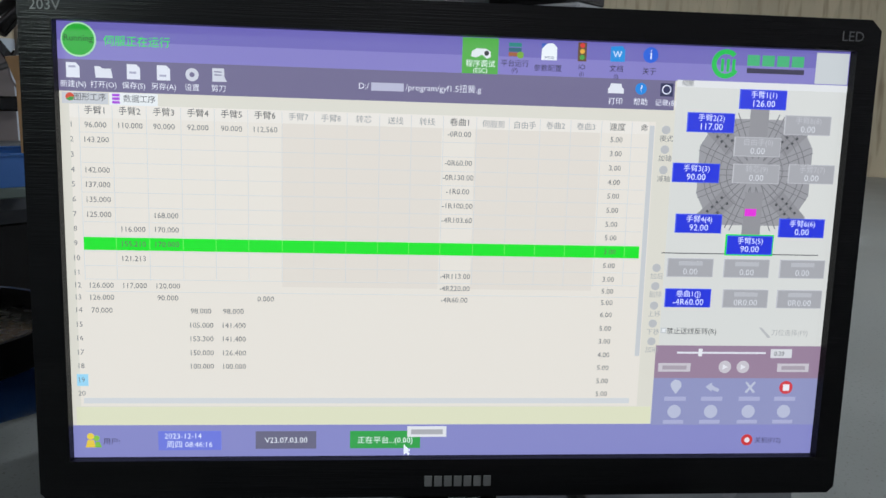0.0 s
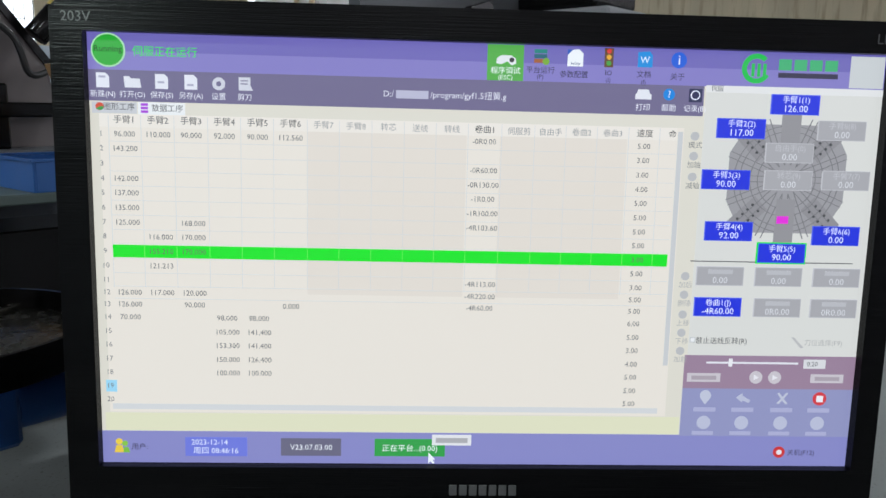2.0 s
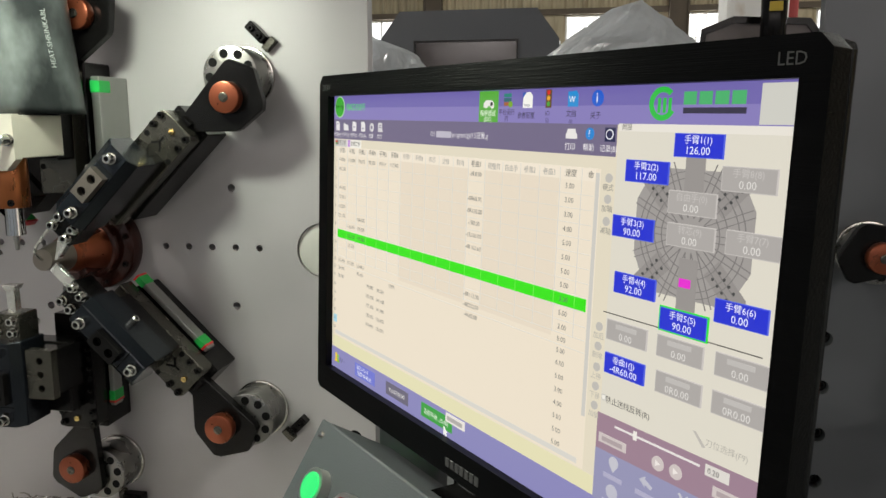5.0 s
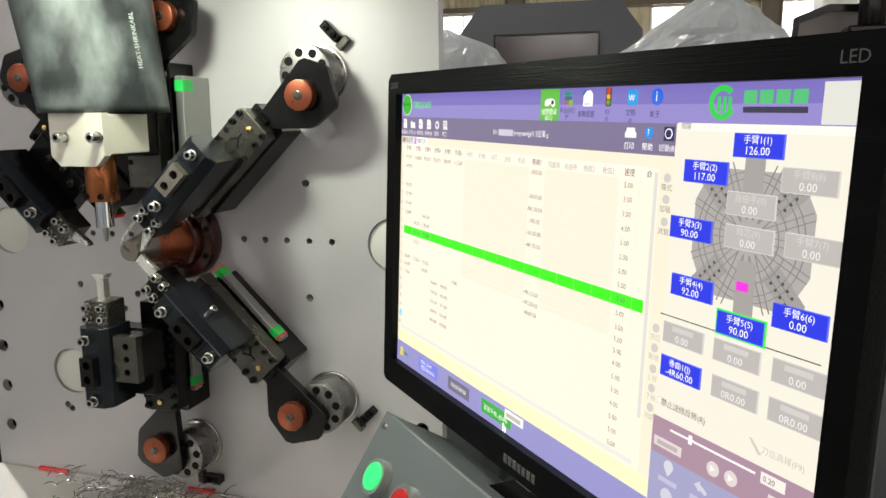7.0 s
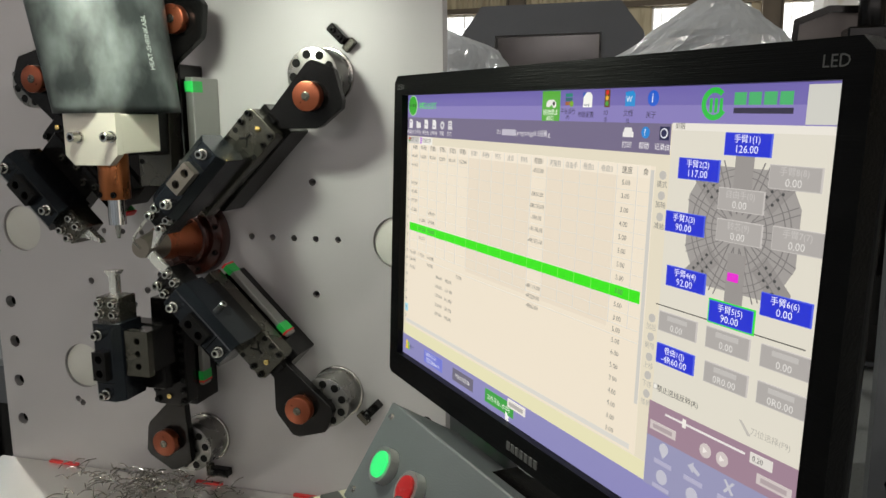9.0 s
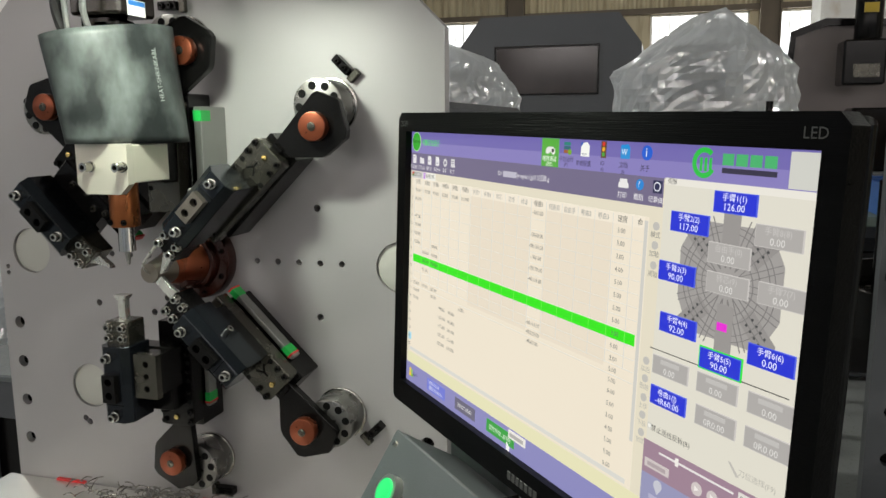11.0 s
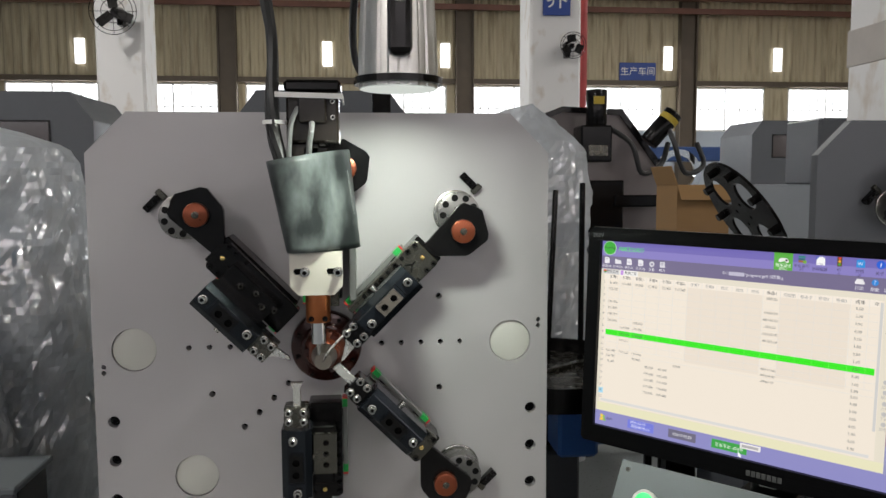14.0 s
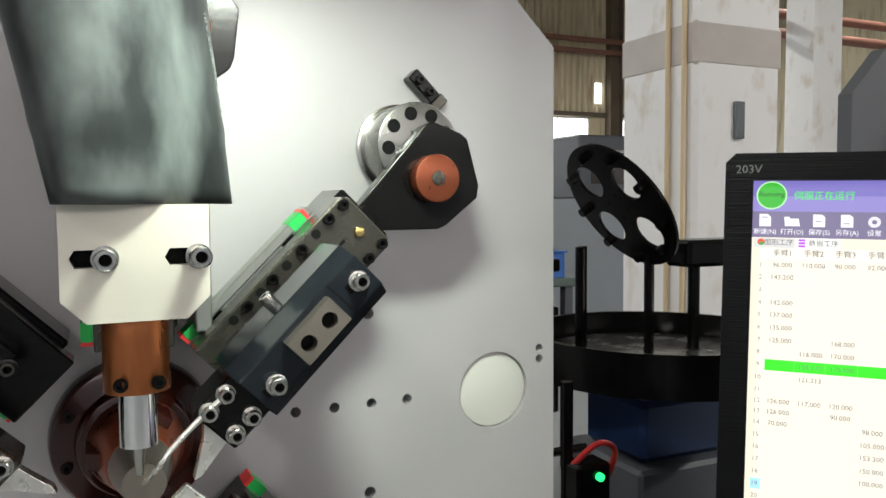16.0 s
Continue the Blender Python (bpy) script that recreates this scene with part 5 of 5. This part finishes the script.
def wrapped(name, x, y, pts, depth, seed, label):
    """A machine under crumpled clear film: a faceted tent with folds over a dark body."""
    w = thing(name, pose(x, y, 0), label, "wrapped machine", "film-wrapped machines")
    b = bmesh.new()
    zs = [p[1] for p in pts]
    n, rows_, prev = 84, 54, None
    z0, z1 = min(zs), max(zs)

    def half(z):
        ws = []
        for (xa, za), (xb, zb) in zip(pts, pts[1:] + pts[:1]):
            if (za - z) * (zb - z) <= 0 and za != zb:
                ws.append(xa + (xb - xa) * (z - za) / (zb - za))
        return (min(ws), max(ws)) if len(ws) > 1 else (0, 0)
    for k in range(rows_ + 1):
        z = z0 + (z1 - z0) * (k / rows_) ** 0.8 * 0.998 + 0.0005
        xa, xb = half(z)
        hw, cx = (xb - xa) / 2, (xa + xb) / 2
        ring = []
        for i in range(n):
            a = 2 * math.pi * i / n
            ca, sa = math.cos(a), math.sin(a)
            px = cx + hw * math.copysign(abs(ca) ** 0.6, ca)
            py = depth * (0.5 + 0.5 * min(1, hw / 0.25)) * math.copysign(abs(sa) ** 0.7, sa)
            f = noise.noise(Vector((px * 5 + seed, py * 5, z * 4))) * 0.03 + abs(noise.noise(Vector((px * 14, py * 14 + seed, z * 10)))) * 0.03 + abs(noise.noise(Vector((px * 34, py * 34 + seed, z * 26)))) * 0.014
            ring.append(b.verts.new((px + ca * f, py + sa * f, z)))
        if prev:
            for i in range(n):
                b.faces.new((prev[i], prev[(i + 1) % n], ring[(i + 1) % n], ring[i]))
        prev = ring
    part("film", b, FILM, w, "crumpled clear plastic film")
    wd = max(p[0] for p in pts) - min(p[0] for p in pts)
    part("body", box(-wd * 0.33, wd * 0.33, -depth * 0.6, depth * 0.6, 0.02, z0 + (z1 - z0) * 0.72, 0.02), DGREY, w, "dark machine body under the film")
    part("upper_body", box(-wd * 0.2, wd * 0.12, -depth * 0.4, depth * 0.4, z0 + (z1 - z0) * 0.7, z1 - 0.12, 0.02), BLACK, w)
    return w


wrapped("wrapped_machine", 0.72, 2.2, [(-0.33, 0.3), (0.31, 0.3), (0.30, 1.62), (0.16, 1.76), (0.06, 1.825), (-0.02, 1.81), (-0.32, 1.61)], 0.28, 3, "machine wrapped in crumpled clear plastic film")
wrapped("wrapped_machine", -0.32, 2.8, [(-0.3, 0.3), (0.22, 0.3), (0.22, 1.55), (0.1, 1.72), (-0.1, 1.8), (-0.3, 1.6)], 0.22, 8, "machine wrapped in clear plastic film behind the plate")
wrapped("wrapped_machine", -0.93, 1.05, [(-0.22, 0.5), (0.2, 0.5), (0.23, 1.1), (0.2, 1.45), (0.16, 1.6), (-0.06, 1.66), (-0.2, 1.58)], 0.2, 15, "tall machine part wrapped in clear plastic film")
wrapped("wrapped_machine", -1.0, 0.75, [(-0.2, 0.5), (0.16, 0.5), (0.19, 0.9), (0.12, 1.16), (-0.03, 1.24), (-0.18, 1.15)], 0.15, 27, "low machine part wrapped in clear plastic film")

# blue drum machine
drum = thing("blue_cover", pose(-1.08, 0.78, 1.39), "blue painted round machine cover with a bright hub", "machine wheel")
part("disc", rod((0, 0, 0), (0, -0.07, 0), 0.168, 0.16, 40, 0.006), BLUEP, drum, smooth=True)
part("hub", rod((0, -0.07, 0), (0, -0.09, 0), 0.05, seg=24, bevel=0.004), DBLUE, drum, smooth=True)
for k in range(6):
    a = math.pi * k / 3
    part("bolt", rod((0.12 * math.cos(a), -0.07, 0.12 * math.sin(a)), (0.12 * math.cos(a), -0.08, 0.12 * math.sin(a)), 0.02, seg=16), DBLUE, drum)
part("stand", box(-0.06, 0.06, 0.0, 0.1, -1.39, 0.0, 0.01), DGREY, drum)

# low grey cabinet with an opening
lowc = thing("low_cabinet", pose(-0.78, 0.42, 0), "dark grey low steel cabinet with an open recess", "cabinet")
part("carcass", sheet([(-0.2, 0.02), (0.18, 0.02), (0.18, 0.92), (-0.2, 0.92)], [[(0.05, 0.5), (0.15, 0.5), (0.15, 0.84), (0.05, 0.84)]], -0.12, -0.1), DGREY, lowc)
# black face just behind the opening puts the recess's shade into colour
part("body", box(-0.2, 0.18, -0.099, 0.04, 0.0, 0.92, 0.004), BLACK, lowc)
part("top", box(-0.21, 0.19, -0.13, 0.05, 0.921, 0.935, 0.003), PANELG, lowc)
hose = link("black_hose", tube([(-0.75, 0.3, 0.94), (-0.78, 0.28, 1.0), (-0.88, 0.35, 1.06), (-0.95, 0.42, 1.02)], 0.016), CABLE, smooth=True)
tagged(hose, "thick black hose over the low cabinet", "hose")
for pts, m_, lab in (([(-1.9, 1.9, 0.012), (-1.5, 2.2, 0.012), (-1.1, 2.1, 0.012), (-0.6, 2.4, 0.012)], CABLE, "black cable lying on the floor"), ([(-1.2, 1.2, 0.012), (-1.12, 1.6, 0.012), (-0.98, 1.7, 0.02), (-0.9, 1.3, 0.4)], REDS, "red cable lying on the floor")):
    tagged(link("floor_cable", tube(pts, 0.011), m_, smooth=True), lab, "cable", "floor cables")

# black machine with camera heads
rig = thing("camera_rig", pose(1.7, 4.0, 0), "black spring machine with camera heads and cable loops", "machine")
part("plate", prism([(-0.45, 0.1), (0.45, 0.1), (0.45, 1.6), (0.16, 1.97), (-0.26, 1.99), (-0.42, 1.93), (-0.45, 1.6)], 0.12, 0.16, 0.004), mat("dull_pinkish_plate", (0.17, 0.15, 0.145), 0.45, 0.3, 0.12, 4), rig, "dull grey machine plate with cut corners")
part("edge_rim", prism([(-0.47, 1.58), (-0.44, 1.94), (-0.26, 2.01), (0.17, 1.99), (0.47, 1.6), (0.43, 1.58), (0.15, 1.95), (-0.25, 1.97), (-0.41, 1.91), (-0.43, 1.58)], 0.1, 0.2, 0.0), BLACK, rig)
part("column", box(-0.13, 0.12, -0.1, 0.1, 1.15, 1.5, 0.01), BLACK, rig)
part("carriage", box(-0.21, -0.0, -0.2, 0.0, 1.62, 1.86, 0.01), BLACK, rig)
part("carriage_label", box(-0.16, -0.03, -0.205, -0.2005, 1.66, 1.73, 0.001), DARKST, rig)
part("camera_head", rod((-0.08, -0.1, 1.85), (-0.08, -0.1, 2.1), 0.07, seg=20, bevel=0.01), BLACK, rig, smooth=True)
part("camera_label", box(-0.12, -0.05, -0.176, -0.168, 2.0, 2.05), YELLOW, rig)
part("side_camera", rod((0.28, -0.1, 1.75), (0.45, -0.12, 1.95), 0.065, seg=18, bevel=0.01), BLACK, rig, smooth=True)
part("camera_label", rod((0.4, -0.118, 1.89), (0.425, -0.121, 1.92), 0.0665, seg=18), YELLOW, rig)
part("arm", box(0.05, 0.45, -0.12, 0.0, 1.32, 1.4, 0.01), BLACK, rig)
for k in range(2):
    part("cable", tube([(-0.1 + 0.5 * k, -0.1, 1.9), (0.12 + 0.3 * k, -0.2, 1.75), (0.2 + 0.3 * k, -0.2, 1.55), (0.35 + 0.3 * k, -0.15, 1.6), (0.42 + 0.2 * k, -0.1, 1.75)], 0.018), CABLE, rig, smooth=True)
part("chrome_wheel", sheet(ring_points(0.52, 1.55, 0.16, 28), [ring_points(0.52, 1.55, 0.12, 28)], -0.05, -0.02), CHROME, rig)
part("base", box(-0.45, 0.45, -0.3, 0.5, 0.02, 1.15, 0.01), DGREY, rig)

# cardboard box on blue trolley
trol = thing("work_table", pose(1.85, 3.0, 0), "dark green topped work table behind the machines", "table")
part("tabletop", box(-0.62, 0.42, -0.22, 0.37, 0.975, 1.019, 0.006), TABLEG, trol, "dark green tabletop")
crate = thing("blue_crate", pose(1.85, 3.0, 1.019), "bright blue plastic crate on the work table", "crate")
part("base", box(-0.35, 0.35, -0.19, 0.33, 0.0005, 0.012), TUBB, crate)
for x0, x1, y0, y1 in ((-0.35, 0.35, -0.2, -0.19), (-0.35, 0.35, 0.33, 0.34), (-0.36, -0.35, -0.2, 0.34), (0.35, 0.36, -0.2, 0.34)):
    part("side_wall", box(x0, x1, y0, y1, 0.0005, 0.13, 0.002), TUBB, crate)
part("rim", sheet([(-0.37, -0.21), (0.37, -0.21), (0.37, 0.35), (-0.37, 0.35)], [[(-0.35, -0.19), (0.35, -0.19), (0.35, 0.33), (-0.35, 0.33)]], -0.142, -0.131, m=pose(0, 0, 0, -90, 0, 0)), TUBB, crate)
for sx in (-0.59, 0.39):
    for sy in (-0.17, 0.32):
        part("leg", box(sx - 0.025, sx + 0.025, sy - 0.025, sy + 0.025, 0, 0.975, 0.003), DGREY, trol)
# solid black block filling most of the space under the tabletop
part("shelf", box(-0.56, 0.36, -0.15, 0.3, 0.3, 0.86, 0.008), BLACK, trol)
cb = thing("cardboard_box", pose(1.93, 3.07, 1.032), "open brown cardboard box standing in the blue crate", "box")
for x0, x1, y0, y1 in ((-0.15, 0.15, -0.15, -0.144), (-0.15, 0.15, 0.144, 0.15), (-0.15, -0.144, -0.144, 0.144), (0.144, 0.15, -0.144, 0.144)):
    part("side_wall", box(x0, x1, y0, y1, 0, 0.44), CARD, cb)
part("bottom", box(-0.144, 0.144, -0.144, 0.144, 0.001, 0.006), CARD, cb)
part("flap", box(0, 0.11, -0.15, 0.15, -0.003, 0.003, m=pose(0.15, 0, 0.44, 0, 62, 0)), CARD, cb)
part("flap", box(-0.11, 0, -0.15, 0.15, -0.003, 0.003, m=pose(-0.15, 0, 0.44, 0, 70, 0)), CARD, cb)
part("flap", box(-0.15, 0.15, -0.1, 0, -0.003, 0.003, m=pose(0, -0.15, 0.44, 55, 0, 0)), CARD, cb)

# wire decoiler: tilted slotted disc over a turntable
dec = thing("wire_decoiler", pose(1.22, 1.0, 0), "black wire decoiler with a tilted slotted disc over a turntable", "decoiler")
n_, l_ = Vector((-0.823, 0.021, -0.557)).normalized(), Vector((0.51, -0.386, -0.77)).normalized()
D = Matrix.Translation((-0.04, 0, 1.40)) @ Matrix((l_, -n_, l_.cross(-n_))).transposed().to_4x4()
hl = [ring_points(0.1 * math.cos(a), 0.1 * math.sin(a), 0.046, 24) for a in (0.3, 1.9, 3.5, 5.0)]
hl += [ring_points(0.035 * math.cos(a), 0.035 * math.sin(a), 0.006, 10) for a in (0.9, 2.5, 4.1, 5.7)]
part("disc", sheet(ring_points(0, 0, 0.18, 44), hl, -0.004, 0.004, m=D), BLACK, dec, "black round plate with large round cut-outs")
for k in range(9):
    a = math.pi * k / 4.5 + 0.2
    p = D @ Vector((0.15 * math.cos(a), 0, 0.15 * math.sin(a)))
    q = D @ Vector((0.15 * math.cos(a), -0.025, 0.15 * math.sin(a)))
    part("guide_roller", rod(p, q, 0.012, seg=14), BLACK, dec, smooth=True)
for x, y in ((-0.16, 0.0), (-0.13, 0.03), (0.05, 0.0), (0.08, 0.03)):
    part("post", rod((x, y, 1.02), (x, y, 1.30), 0.011, seg=12), BLACK, dec, smooth=True)
part("turntable", rod((0.08, 0.0, 0.99), (0.08, 0.0, 1.02), 0.31, seg=48, bevel=0.005), mat("worn_turntable", (0.22, 0.215, 0.2), 0.25, 0.9, 0.6, 14, 0.4, 60, wear=0.4, wear_colour=(0.03, 0.03, 0.03)), dec, "worn shiny round turntable", smooth=True)
part("rim", sheet(ring_points(0, 0, 0.345, 56), [ring_points(0, 0, 0.33, 56)], -0.05, 0.05, m=pose(0.08, 0, 1.03, 90, 0, 0)), BLACK, dec, "black raised rim", smooth=True)
part("gearbox", box(-0.06, 0.3, -0.12, 0.12, 0.78, 0.93, 0.015), DBLUE, dec, "dark blue gear motor")
part("motor", rod((0.3, 0, 0.86), (0.46, 0, 0.86), 0.07, seg=22, bevel=0.008), DBLUE, dec, smooth=True)
part("axle", rod((0.08, 0, 0.9), (0.08, 0, 1.0), 0.05, seg=16), BLACK, dec)
part("stand", box(-0.1, 0.3, -0.16, 0.16, 0.0, 0.78, 0.01), DGREY, dec)
part("feed_head", box(0.14, 0.36, -0.05, 0.05, 1.24, 1.31, 0.01), BLACK, dec)
part("feed_stem", rod((0.2, 0, 1.02), (0.2, 0, 1.25), 0.016, seg=12), BLACK, dec)
ind = thing("switch_box", pose(0.834, 0.635, 0), "black switch box with a green indicator and red cables", "switch box")
part("body", box(-0.028, 0.05, 0, 0.06, 0.72, 0.905, 0.006), BLACK, ind)
part("pole", rod((-0.02, 0.05, 0.0), (-0.02, 0.05, 1.06), 0.012, seg=12), BLACK, ind)
part("indicator", rod((0.02, 0.0, 0.881), (0.02, -0.008, 0.881), 0.008, seg=14), LEDG, ind, "lit green indicator")
part("red_cable", tube([(-0.02, 0.03, 0.9), (0.01, -0.01, 0.95), (0.05, -0.01, 0.93), (0.06, 0.03, 0.86)], 0.006), REDS, ind)

lamp_box = thing("feeder_switch", pose(0.345, 0.6, 0), "small black switch with a lit green lamp on a post", "switch")
part("post", rod((0, 0.03, 0), (0, 0.03, 0.72), 0.012, seg=12), BLACK, lamp_box)
part("body", box(-0.03, 0.03, 0.004, 0.06, 0.70, 0.80, 0.004), BLACK, lamp_box)
part("indicator", box(-0.007, 0.007, -0.002, 0.004, 0.73, 0.765, 0.001), LEDG, lamp_box, "lit green indicator")

# second decoiler behind the plate, with leaning posts
dec2 = thing("wire_decoiler", pose(0.7, 1.5, 0), "round black turntable decoiler with leaning posts and blue motor", "decoiler")
part("turntable", rod((0, 0, 0.785), (0, 0, 0.81), 0.38, seg=56, bevel=0.005), DARKST, dec2, "worn round turntable", smooth=True)
part("rim", sheet(ring_points(0, 0, 0.4, 64), [ring_points(0, 0, 0.386, 64)], -0.04, 0.04, m=pose(0, 0, 0.82, 90, 0, 0)), BLACK, dec2, "black raised rim", smooth=True)
part("spoke", box(-0.36, 0.36, -0.014, 0.014, 0.8105, 0.825, 0.002, m=pose(0, 0, 0, 0, 0, 35)), DARKST, dec2)
for a_, b_ in (((0.06, 0.2), (0.105, 0.27, 1.462)), ((0.19, 0.2), (0.197, 0.22, 1.49)), ((-0.19, 0.2), (-0.184, 0.25, 1.463)), ((-0.15, 0.2), (-0.178, 0.25, 1.462)), ((-0.27, 0.15), (-0.36, 0.22, 1.455))):
    part("post", rod((a_[0], a_[1], 0.81), b_, 0.011, seg=12), BLACK, dec2, smooth=True)
part("motor", rod((0.14, -0.13, 0.66), (0.3, -0.13, 0.66), 0.07, seg=24, bevel=0.012), TUBB, dec2, "bright blue gear motor", smooth=True)
part("gearbox", box(0.0, 0.139, -0.21, -0.05, 0.57, 0.74, 0.012), TUBB, dec2)
part("axle", rod((0, 0, 0.5), (0, 0, 0.785), 0.045, seg=16), BLACK, dec2)
part("stand", box(-0.14, 0.1, -0.12, 0.14, 0.0, 0.56, 0.01), DGREY, dec2)
part("leg", rod((0.33, -0.15, 0.0), (0.33, -0.15, 0.785), 0.012, seg=12), BLACK, dec2)
part("cross_bar", rod((0.26, -0.15, 0.62), (0.39, -0.15, 0.62), 0.009, seg=10), DARKST, dec2)
fst = thing("feeder_stand", pose(0.8, 0.76, 0), "slim black upright stand with clamps beside the decoiler", "stand")
part("rod", rod((0, 0, 0), (0.01, 0, 1.36), 0.01, seg=12), BLACK, fst, smooth=True)
part("clamp", box(-0.018, 0.035, -0.02, 0.02, 1.27, 1.295, 0.003), BLACK, fst)
part("cross_bar", rod((-0.05, -0.014, 0.9), (0.1, -0.014, 0.9), 0.009, seg=10), DARKST, fst)
part("foot", rod((0, 0, 0), (0, 0, 0.02), 0.09, seg=24), BLACK, fst)

# far clutter along the wall
bench = thing("blue_bench", pose(8.5, 15.0, 0), "long blue steel bench in front of the far wall", "bench")
part("top", box(-3, 3, -0.4, 0.4, 1.9, 2.2, 0.02), DBLUE, bench)
for sx in (-2.8, 0, 2.8):
    part("leg", box(sx - 0.08, sx + 0.08, -0.3, 0.3, 0, 1.9, 0.01), DBLUE, bench)
cabn = thing("grey_cabinet", pose(4.4, 6.3, 0), "grey steel machine cabinet in the back", "cabinet")
part("body", box(-0.9, 0.9, -0.4, 0.4, 0.02, 1.45, 0.01), mat("mid_grey_paint", (0.25, 0.27, 0.29), 0.45, 0.1, 0.1, 4), cabn)
part("raised_box", box(0.1, 0.8, -0.3, 0.3, 1.45, 2.1, 0.02), DGREY, cabn)
part("pane", box(0.25, 0.65, -0.31, -0.301, 1.6, 1.95), DARKGLASS, cabn)

# tool head of the second machine with its connector dots
th = thing("servo_block", M2 @ pose(0, 0, 0), "pale grey servo block with black sockets on the second machine", "servo")
part("body", box(-0.02, 0.1, -0.16, -0.0005, 1.40, 1.53, 0.004), mat("pale_grey_paint", (0.30, 0.31, 0.32), 0.45, 0.1, 0.08, 10), th)
part("cap", box(-0.02, 0.1, -0.14, -0.0005, 1.531, 1.70, 0.006), BLACK, th)
for i in range(4):
    part("socket", rod((0.02, -0.1605, 1.425 + 0.026 * i), (0.02, -0.165, 1.425 + 0.026 * i), 0.008, seg=16), BLACK, th)
